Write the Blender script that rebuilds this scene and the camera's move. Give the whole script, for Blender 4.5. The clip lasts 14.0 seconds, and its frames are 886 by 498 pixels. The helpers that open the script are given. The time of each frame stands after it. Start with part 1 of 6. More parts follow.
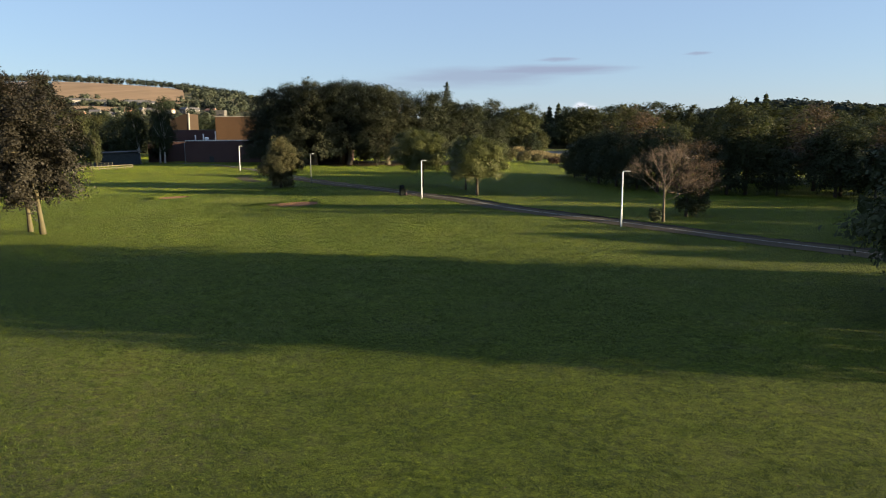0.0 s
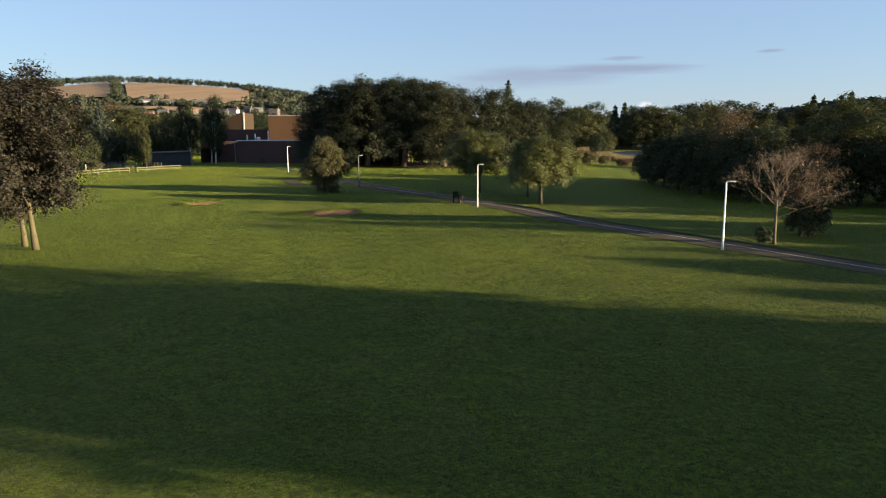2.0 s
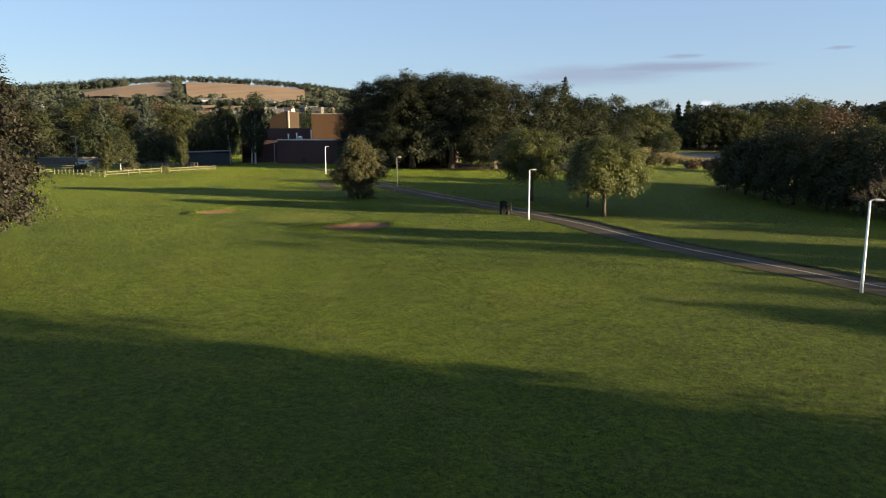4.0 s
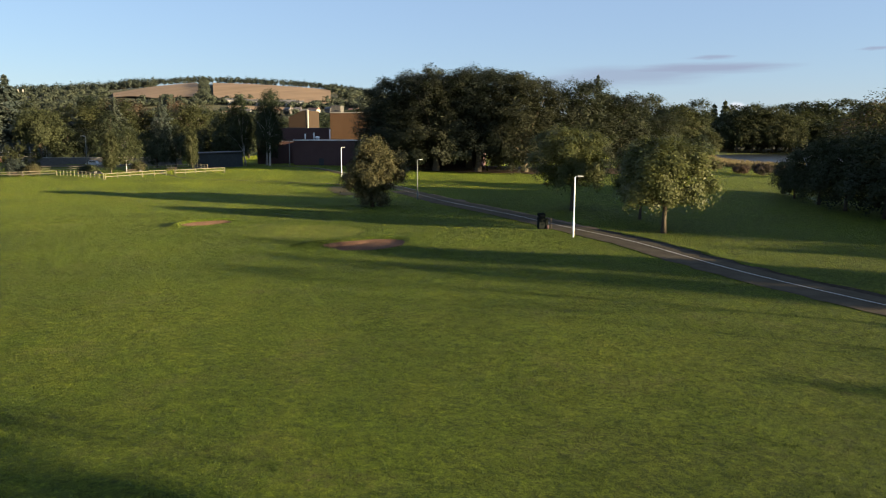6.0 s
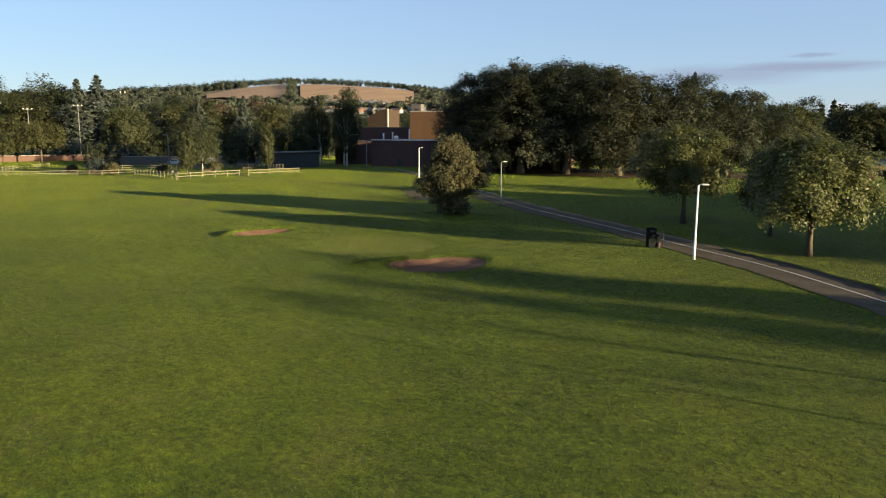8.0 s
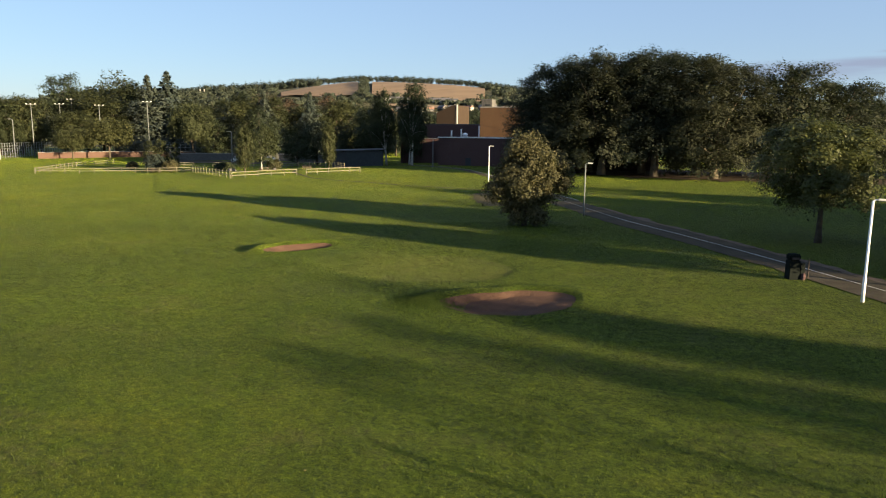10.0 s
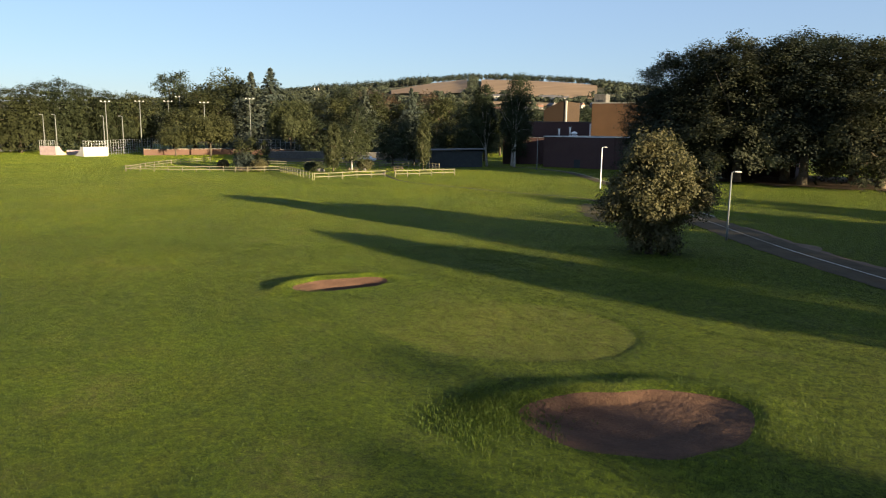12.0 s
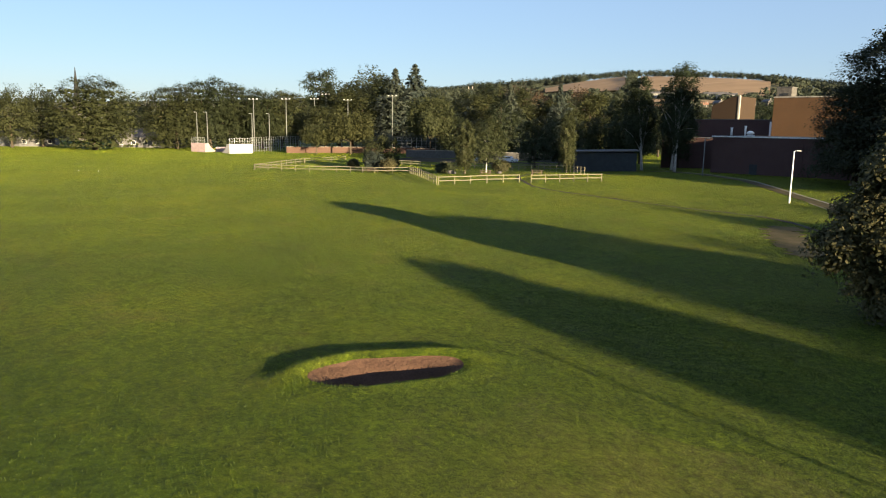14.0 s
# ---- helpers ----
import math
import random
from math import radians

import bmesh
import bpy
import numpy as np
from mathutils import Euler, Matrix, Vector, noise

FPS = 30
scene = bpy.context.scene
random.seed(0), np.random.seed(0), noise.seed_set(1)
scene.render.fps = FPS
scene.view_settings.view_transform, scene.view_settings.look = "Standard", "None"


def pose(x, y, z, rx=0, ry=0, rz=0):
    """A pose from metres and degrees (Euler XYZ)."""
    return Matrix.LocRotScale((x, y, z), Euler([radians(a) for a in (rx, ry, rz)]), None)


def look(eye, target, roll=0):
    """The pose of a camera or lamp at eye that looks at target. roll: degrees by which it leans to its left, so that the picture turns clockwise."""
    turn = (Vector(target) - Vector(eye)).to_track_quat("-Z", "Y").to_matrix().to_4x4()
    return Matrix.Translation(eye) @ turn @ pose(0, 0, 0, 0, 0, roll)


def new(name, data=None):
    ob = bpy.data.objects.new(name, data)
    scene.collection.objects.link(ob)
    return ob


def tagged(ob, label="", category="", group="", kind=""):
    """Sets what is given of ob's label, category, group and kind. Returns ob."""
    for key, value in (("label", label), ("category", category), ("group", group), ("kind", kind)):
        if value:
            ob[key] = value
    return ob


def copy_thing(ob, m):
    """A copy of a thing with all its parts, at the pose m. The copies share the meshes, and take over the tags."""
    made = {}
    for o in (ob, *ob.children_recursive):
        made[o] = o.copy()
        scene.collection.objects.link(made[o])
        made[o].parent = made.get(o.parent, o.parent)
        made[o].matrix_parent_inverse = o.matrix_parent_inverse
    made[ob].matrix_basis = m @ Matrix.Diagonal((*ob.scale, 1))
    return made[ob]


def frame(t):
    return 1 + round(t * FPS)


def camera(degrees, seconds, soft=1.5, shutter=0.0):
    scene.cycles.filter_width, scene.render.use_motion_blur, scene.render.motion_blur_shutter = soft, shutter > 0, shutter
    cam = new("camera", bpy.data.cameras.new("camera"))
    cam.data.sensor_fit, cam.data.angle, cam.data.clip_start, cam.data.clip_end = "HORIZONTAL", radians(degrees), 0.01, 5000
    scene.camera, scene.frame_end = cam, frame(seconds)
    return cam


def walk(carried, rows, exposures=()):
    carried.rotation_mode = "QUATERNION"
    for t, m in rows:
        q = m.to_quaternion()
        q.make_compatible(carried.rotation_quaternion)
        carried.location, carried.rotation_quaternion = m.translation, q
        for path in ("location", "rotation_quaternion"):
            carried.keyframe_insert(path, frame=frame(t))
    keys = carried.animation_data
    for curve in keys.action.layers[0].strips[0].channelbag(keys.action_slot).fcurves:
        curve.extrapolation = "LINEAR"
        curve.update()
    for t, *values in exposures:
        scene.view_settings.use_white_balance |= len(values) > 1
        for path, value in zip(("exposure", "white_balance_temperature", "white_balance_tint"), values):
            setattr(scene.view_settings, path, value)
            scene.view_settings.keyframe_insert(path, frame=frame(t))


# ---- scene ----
cam = camera(64.1, 14.0, 1.1)
PATH = [
    (0, (2.034, -0.15, 8.238), (1.843, 1.815, 7.92), -0.2),
    (0.5, (1.729, 2.625, 8.201), (1.5, 4.586, 7.884), -0.2),
    (1, (1.564, 5.185, 8.25), (1.297, 7.141, 7.932), -0.2),
    (1.5, (1.335, 8.034, 8.254), (1.026, 9.984, 7.936), -0.2),
    (2, (1.089, 10.927, 8.304), (0.733, 12.869, 7.986), -0.1),
    (2.5, (0.989, 14.036, 8.353), (0.572, 15.966, 8.036), -0.1),
    (3, (0.738, 16.939, 8.358), (0.276, 18.859, 8.04), -0.1),
    (5.5, (-2.59, 32.276, 8.252), (-3.128, 34.176, 7.933), 0.2),
    (6, (-3.432, 34.708, 8.158), (-4.002, 36.599, 7.841), 0.2),
    (6.5, (-4.257, 37.095, 8.097), (-4.876, 38.97, 7.782), 0.3),
    (7, (-5.033, 39.064, 8.092), (-5.704, 40.921, 7.776), 0.3),
    (7.5, (-5.946, 41.532, 7.996), (-6.672, 43.368, 7.68), 0.4),
    (8, (-6.778, 43.623, 7.966), (-7.559, 45.437, 7.65), 0.4),
    (10.5, (-12.805, 56.435, 7.845), (-13.81, 58.133, 7.519), 0.6),
    (11, (-14.21, 59.459, 7.892), (-15.273, 61.121, 7.564), 0.6),
    (11.5, (-15.737, 62.376, 7.901), (-16.858, 63.999, 7.571), 0.7),
    (12, (-17.416, 65.423, 7.884), (-18.617, 66.987, 7.552), 0.8),
    (12.5, (-19.251, 68.457, 7.851), (-20.517, 69.968, 7.517), 0.8),
    (13, (-21.199, 71.457, 7.804), (-22.546, 72.896, 7.468), 0.9),
    (13.5, (-23.164, 74.316, 7.768), (-24.591, 75.676, 7.429), 1.0),
    (14, (-25.185, 77.344, 7.808), (-26.688, 78.619, 7.466), 1.0),
]
walk(cam, [(t, look(eye, target, roll)) for t, eye, target, roll in PATH])
# ---- light ----
SUN_EL, SUN_AZ = radians(8.6), radians(-5.2)  # the sun stands low over +x
world = bpy.data.worlds.new("sky")
scene.world = world
world.use_nodes = True
scene.view_settings.exposure = 2.12


def build_sky():
    nt = world.node_tree
    nt.nodes.clear()
    n, l = nt.nodes, nt.links
    sky = n.new("ShaderNodeTexSky")
    sky.sky_type, sky.sun_disc = "NISHITA", False
    sky.sun_elevation, sky.sun_rotation = SUN_EL, radians(90) - SUN_AZ
    sky.air_density, sky.dust_density, sky.ozone_density = 1.0, 0.2, 3.0
    # thin streaks of cloud low over the horizon
    geo = n.new("ShaderNodeTexCoord")
    sep = n.new("ShaderNodeSeparateXYZ")
    l.new(geo.outputs["Generated"], sep.inputs[0])
    az = n.new("ShaderNodeMath")
    az.operation = "ARCTAN2"
    l.new(sep.outputs["X"], az.inputs[0])
    l.new(sep.outputs["Y"], az.inputs[1])

    def veil(rows, total=None):
        for a, e, w, h, k in rows:
            dx, dz, r2, f = (n.new("ShaderNodeMath") for _ in range(4))
            dx.operation = dz.operation = "MULTIPLY_ADD"
            l.new(az.outputs[0], dx.inputs[0])
            dx.inputs[1].default_value, dx.inputs[2].default_value = 1 / radians(w), -a / w
            l.new(sep.outputs["Z"], dz.inputs[0])
            dz.inputs[1].default_value, dz.inputs[2].default_value = 1 / radians(h), -math.sin(radians(e)) / radians(h)
            vec = n.new("ShaderNodeCombineXYZ")
            l.new(dx.outputs[0], vec.inputs[0])
            l.new(dz.outputs[0], vec.inputs[1])
            wob = n.new("ShaderNodeTexNoise")
            wob.inputs["Scale"].default_value, wob.inputs["Detail"].default_value = 1.3, 6
            l.new(vec.outputs[0], wob.inputs["Vector"])
            ln = n.new("ShaderNodeVectorMath")
            ln.operation = "LENGTH"
            l.new(vec.outputs[0], ln.inputs[0])
            r2.operation = "ADD"
            l.new(ln.outputs["Value"], r2.inputs[0])
            l.new(wob.outputs["Fac"], r2.inputs[1])
            f = n.new("ShaderNodeMapRange")
            f.interpolation_type = "SMOOTHSTEP"
            f.inputs["From Min"].default_value, f.inputs["From Max"].default_value = 1.65, 0.75
            f.inputs["To Max"].default_value = k
            l.new(r2.outputs[0], f.inputs["Value"])
            if total is None:
                total = f.outputs[0]
            else:
                m = n.new("ShaderNodeMath")
                m.operation = "MAXIMUM"
                l.new(total, m.inputs[0])
                l.new(f.outputs[0], m.inputs[1])
                total = m.outputs[0]
        return total

    # azimuth to the right of +y, elevation, half width, half height (degrees), strength
    grey = veil(((2.5, 4.95, 7.5, 0.50, 0.95), (-3.0, 4.5, 8.0, 0.9, 0.7), (3.5, 5.75, 1.8, 0.2, 0.8), (13.8, 5.9, 1.1, 0.15, 0.8), (29.5, 5.0, 3.2, 0.28, 0.6), (-7, 3.9, 9, 0.5, 0.35)))
    white = veil(((5.3, 2.2, 0.7, 0.36, 0.65), (6.1, 2.0, 0.6, 0.28, 0.5)))
    mix = n.new("ShaderNodeMix")
    mix.data_type = "RGBA"
    l.new(grey, mix.inputs["Factor"])
    tint = n.new("ShaderNodeMix")  # thin high haze pales the clear sky
    tint.data_type, tint.blend_type = "RGBA", "MIX"
    tint.inputs["Factor"].default_value = 0.5
    tint.inputs["B"].default_value = (2.40, 3.10, 4.65, 1)
    l.new(sky.outputs[0], tint.inputs["A"])
    l.new(tint.outputs["Result"], mix.inputs["A"])
    mix.inputs["B"].default_value = CLOUD
    lit = n.new("ShaderNodeMix")  # the top of one far sunlit cloud
    lit.data_type = "RGBA"
    l.new(white, lit.inputs["Factor"])
    l.new(mix.outputs["Result"], lit.inputs["A"])
    lit.inputs["B"].default_value = (5.2, 5.2, 5.6, 1)
    bg = n.new("ShaderNodeBackground")
    bg.inputs["Strength"].default_value = SKY
    l.new(lit.outputs["Result"], bg.inputs["Color"])
    out = n.new("ShaderNodeOutputWorld")
    l.new(bg.outputs[0], out.inputs["Surface"])


SKY, CLOUD = 0.0475, (1.72, 2.05, 2.80, 1)
build_sky()
sun_data = bpy.data.lights.new("sun", "SUN")
sun_data.energy, sun_data.angle, sun_data.color = 5.0, radians(0.55), (1.0, 0.79, 0.49)
sun = new("sun", sun_data)
SUN_WAY = Vector((math.cos(SUN_EL) * math.cos(SUN_AZ), math.cos(SUN_EL) * math.sin(SUN_AZ), math.sin(SUN_EL)))
sun.matrix_world = look(SUN_WAY * 300, (0, 0, 0))


# ---- materials ----
class Mat:
    """A node material around one Principled shader, with short ways to add noise, ramps and bump."""

    def __init__(self, name, rough=0.8, metal=0.0, spec=0.3):
        self.mat = bpy.data.materials.new(name)
        self.mat.use_nodes = True
        self.n, self.l = self.mat.node_tree.nodes, self.mat.node_tree.links
        self.b = self.n["Principled BSDF"]
        self.b.inputs["Roughness"].default_value = rough
        self.b.inputs["Metallic"].default_value = metal
        self.b.inputs["Specular IOR Level"].default_value = spec
        self.pos = self.n.new("ShaderNodeNewGeometry")
        self.tex = self.n.new("ShaderNodeTexCoord")

    def coords(self, object_space=False, scale=(1, 1, 1), rot=0.0):
        m = self.n.new("ShaderNodeMapping")
        m.inputs["Scale"].default_value = scale
        m.inputs["Rotation"].default_value = (0, 0, rot)
        self.l.new(self.tex.outputs["Object"] if object_space else self.pos.outputs["Position"], m.inputs["Vector"])
        return m.outputs[0]

    def noise(self, scale, detail=4, rough=0.55, vec=None):
        t = self.n.new("ShaderNodeTexNoise")
        t.inputs["Scale"].default_value, t.inputs["Detail"].default_value = scale, detail
        t.inputs["Roughness"].default_value = rough
        self.l.new(vec or self.pos.outputs["Position"], t.inputs["Vector"])
        return t.outputs["Fac"]

    def ramp(self, fac, stops):
        r = self.n.new("ShaderNodeValToRGB")
        e = r.color_ramp.elements
        while len(e) < len(stops):
            e.new(0.5)
        for el, (p, c) in zip(e, stops):
            el.position, el.color = p, (*c, 1) if len(c) == 3 else c
        self.l.new(fac, r.inputs[0])
        return r.outputs[0]

    def mix(self, fac, a, b, mode="MIX"):
        m = self.n.new("ShaderNodeMix")
        m.data_type, m.blend_type = "RGBA", mode
        for sock, v in ((m.inputs["Factor"], fac), (m.inputs["A"], a), (m.inputs["B"], b)):
            if isinstance(v, (int, float)):
                sock.default_value = v
            elif isinstance(v, tuple):
                sock.default_value = (*v, 1)
            else:
                self.l.new(v, sock)
        return m.outputs["Result"]

    def value(self, fac, lo, hi, a=0.0, b=1.0):
        m = self.n.new("ShaderNodeMapRange")
        m.inputs["From Min"].default_value, m.inputs["From Max"].default_value = lo, hi
        m.inputs["To Min"].default_value, m.inputs["To Max"].default_value = a, b
        self.l.new(fac, m.inputs["Value"])
        return m.outputs[0]

    def math(self, op, a, b=0.0):
        m = self.n.new("ShaderNodeMath")
        m.operation = op
        for sock, v in zip(m.inputs, (a, b)):
            if isinstance(v, (int, float)):
                sock.default_value = v
            else:
                self.l.new(v, sock)
        return m.outputs[0]

    def island(self):
        return self.pos.outputs["Random Per Island"]

    def bump(self, height, strength=0.5, distance=0.02):
        b = self.n.new("ShaderNodeBump")
        b.inputs["Strength"].default_value, b.inputs["Distance"].default_value = strength, distance
        self.l.new(height, b.inputs["Height"])
        self.l.new(b.outputs[0], self.b.inputs["Normal"])
        return self

    def ruffle(self, scale, tilt, vec=None):
        """Turns the surface's normal at random, as short standing blades or lumps do, alike near and far."""
        t = self.n.new("ShaderNodeTexWhiteNoise")
        t.noise_dimensions = "3D"
        snap = self.n.new("ShaderNodeVectorMath")
        snap.operation = "SNAP"
        snap.inputs[1].default_value = (scale, scale, scale)
        self.l.new(self.pos.outputs["Position"], snap.inputs[0])
        self.l.new(snap.outputs[0], t.inputs["Vector"])
        off, mul, add, nor = (self.n.new("ShaderNodeVectorMath") for _ in range(4))
        off.operation, mul.operation, add.operation, nor.operation = "SUBTRACT", "MULTIPLY", "ADD", "NORMALIZE"
        off.inputs[1].default_value, mul.inputs[1].default_value = (0.5, 0.5, 0.5), (2 * tilt, 2 * tilt, 0.3 * tilt)
        self.l.new(t.outputs["Color"], off.inputs[0])
        self.l.new(off.outputs[0], mul.inputs[0])
        self.l.new(mul.outputs[0], add.inputs[0])
        b = self.b.inputs["Normal"].links
        self.l.new(b[0].from_socket if b else self.pos.outputs["Normal"], add.inputs[1])
        self.l.new(add.outputs[0], nor.inputs[0])
        self.l.new(nor.outputs[0], self.b.inputs["Normal"])
        return self

    def color(self, c):
        if isinstance(c, tuple):
            self.b.inputs["Base Color"].default_value = (*c, 1)
        else:
            self.l.new(c, self.b.inputs["Base Color"])
        return self


def simple(name, lo, hi, scale=3.0, rough=0.8, metal=0.0, bump=0.3, dist=0.01, spec=0.3, fine=40.0):
    """A surface that varies between two colours, with broad stains and a fine grain."""
    m = Mat(name, rough, metal, spec)
    broad, grain = m.noise(scale, 5), m.noise(fine, 3)
    c = m.ramp(m.mix(0.35, broad, grain), ((0.3, lo), (0.7, hi)))
    m.color(c)
    if bump:
        m.bump(grain, bump, dist)
    return m.mat


def leaves(name, dark, mid, light, gloss=0.6, through_light=0.42):
    """Foliage: every leaf has a tone of its own, whole boughs vary too, and some light passes through."""
    m = Mat(name, gloss, 0.0, 0.2)
    bough = m.noise(0.45, 3)
    tone = m.mix(0.65, m.value(m.island(), 0, 1, 0.18, 0.82), bough)
    dark, mid, light = (tuple(1.0 * v for v in c) for c in (dark, mid, light))
    c = m.ramp(tone, ((0.2, dark), (0.5, mid), (0.8, light)))
    own = m.n.new("ShaderNodeObjectInfo")  # no two trees have the same tone
    c = m.mix(1.0, c, m.ramp(own.outputs["Random"], ((0.0, (0.74, 0.80, 0.88)), (0.35, (1.08, 1.05, 0.98)), (0.65, (0.86, 0.86, 0.84)), (1.0, (1.20, 1.10, 0.97)))), "MULTIPLY")
    m.color(c)
    tr = m.n.new("ShaderNodeBsdfTranslucent")
    m.l.new(m.mix(0.3, c, (0.055, 0.08, 0.025), "MIX"), tr.inputs["Color"])
    mx = m.n.new("ShaderNodeMixShader")
    mx.inputs[0].default_value = through_light
    m.l.new(m.b.outputs[0], mx.inputs[1])
    m.l.new(tr.outputs[0], mx.inputs[2])
    m.l.new(mx.outputs[0], m.n["Material Output"].inputs["Surface"])
    return m.mat


def turf(name, worn=False):
    """Mown grass: broad yellowing, mowing streaks, dark tufts and hollows, and bare worn spots."""
    m = Mat(name, 0.9, 0.0, 0.15)
    mow = m.coords(False, (0.16, 0.05, 1), radians(38))
    broad, mid, fine = m.noise(0.06, 4), m.noise(0.6, 5, 0.65), m.noise(9.0, 4, 0.7)
    streak = m.noise(1.0, 4, 0.6, mow)
    base = m.ramp(m.mix(0.5, broad, mid), ((0.40, (0.030, 0.070, 0.004)), (0.5, (0.074, 0.118, 0.005)), (0.60, (0.135, 0.148, 0.009))))
    c = m.mix(m.value(streak, 0.35, 0.75, 0.0, 0.5), base, (0.096, 0.112, 0.009))
    c = m.mix(m.value(m.noise(1.7, 4, 0.7), 0.42, 0.72, 0.0, 0.8), c, (0.023, 0.052, 0.003))
    c = m.mix(m.value(m.noise(0.35, 4, 0.6), 0.5, 0.75, 0.0, 0.7), c, (0.118, 0.112, 0.013))
    c = m.mix(m.value(m.noise(4.2, 5, 0.75), 0.42, 0.62, 0.0, 0.8), c, (0.026, 0.050, 0.004))
    c = m.mix(m.value(fine, 0.35, 0.7, 0.0, 0.5), c, (0.020, 0.040, 0.003))
    bare = m.math("MULTIPLY", m.value(m.noise(0.23, 5, 0.7), 0.53, 0.70), m.value(m.noise(3.0, 4, 0.7), 0.35, 0.7))
    c = m.mix(m.math("MULTIPLY", bare, 0.85), c, (0.120, 0.088, 0.044))
    if worn:
        sep = m.n.new("ShaderNodeSeparateXYZ")
        m.l.new(m.pos.outputs["Position"], sep.inputs[0])
        dry = m.math("MULTIPLY", m.value(m.noise(0.8, 5, 0.65), 0.36, 0.60, 0.3, 0.95), m.value(m.math("ADD", sep.outputs["X"], m.value(m.noise(0.5, 4), 0, 1, -2.5, 2.5)), -39, -33))
        c = m.mix(dry, c, m.ramp(m.noise(6.0, 5), ((0.35, (0.102, 0.096, 0.018)), (0.65, (0.150, 0.128, 0.030)))))
    where = m.n.new("ShaderNodeSeparateXYZ")  # lawn beyond the green: grazing sunlight put into the colour, brighter and yellower
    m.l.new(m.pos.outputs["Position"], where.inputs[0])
    sunlit_way = m.math("ADD", where.outputs["X"], m.value(m.noise(0.04, 4), 0, 1, -18, 18))
    c = m.mix(m.value(sunlit_way, -24, -80), c, (1.85, 1.56, 0.55), "MULTIPLY")
    sunlit_spot = m.n.new("ShaderNodeVectorMath")  # yellow stretch before the green, its sunlit brightness put into the colour
    sunlit_spot.operation = "DISTANCE"
    sunlit_spot.inputs[1].default_value = (-12, 61, 0)
    m.l.new(m.pos.outputs["Position"], sunlit_spot.inputs[0])
    ragged = m.math("ADD", sunlit_spot.outputs["Value"], m.value(m.noise(0.07, 5, 0.6), 0, 1, -16, 16))
    c = m.mix(m.value(ragged, 30, 14), c, (1.36, 1.26, 0.95), "MULTIPLY")
    worn_spot = m.n.new("ShaderNodeVectorMath")  # brown worn ground beside the far end of the lawn
    worn_spot.operation = "DISTANCE"
    worn_spot.inputs[1].default_value = (-15, 16, 0)
    m.l.new(m.pos.outputs["Position"], worn_spot.inputs[0])
    edge = m.math("ADD", worn_spot.outputs["Value"], m.value(m.noise(0.5, 5, 0.7), 0, 1, -9, 9))
    c = m.mix(m.math("MULTIPLY", m.value(edge, 14, 5), m.value(m.noise(2.3, 5, 0.75), 0.38, 0.60)), c, m.ramp(m.noise(7.0, 4), ((0.35, (0.050, 0.038, 0.020)), (0.65, (0.120, 0.092, 0.048)))))
    patch = m.ramp(m.noise(0.11, 6, 0.62), ((0.36, (0.66, 0.74, 0.82)), (0.5, (1.0, 1.0, 1.0)), (0.64, (1.42, 1.30, 1.05))))
    clod = m.ramp(m.noise(1.1, 5, 0.7), ((0.34, (0.42, 0.49, 0.55)), (0.50, (0.66, 0.745, 0.75)), (0.66, (0.84, 0.90, 0.82))))
    c = m.mix(1.0, m.mix(1.0, c, patch, "MULTIPLY"), clod, "MULTIPLY")
    gloss = m.value(m.mix(0.5, fine, m.noise(4.2, 5, 0.75)), 0.38, 0.62, 0.60, 0.12)
    if not worn:  # rough pasture and gardens far beyond the park
        far = m.n.new("ShaderNodeVectorMath")
        far.operation = "DISTANCE"
        far.inputs[1].default_value = (-12, 50, 0)
        m.l.new(m.pos.outputs["Position"], far.inputs[0])
        c = m.mix(m.value(far.outputs["Value"], 300, 420), c, m.ramp(m.noise(0.012, 5), ((0.35, (0.045, 0.052, 0.022)), (0.65, (0.10, 0.095, 0.040)))))
        gloss = m.math("MULTIPLY", gloss, m.value(far.outputs["Value"], 250, 400, 1.0, 0.0))
    m.color(m.mix(1.0, c, (0.77, 0.77, 1.08), "MULTIPLY"))
    h = m.mix(0.45, m.mix(0.5, m.noise(22.0, 3, 0.8), m.noise(5.0, 4, 0.7)), m.noise(1.5, 4, 0.65))
    m.bump(h, 1.0, 0.7 if worn else 0.75).ruffle(0.006, 0.8)
    m.b.inputs["Diffuse Roughness"].default_value = 1.0
    m.l.new(gloss, m.b.inputs["Sheen Weight"])
    m.b.inputs["Sheen Roughness"].default_value = 0.30
    m.b.inputs["Sheen Tint"].default_value = (0.54, 0.66, 0.04, 1)
    return m.mat


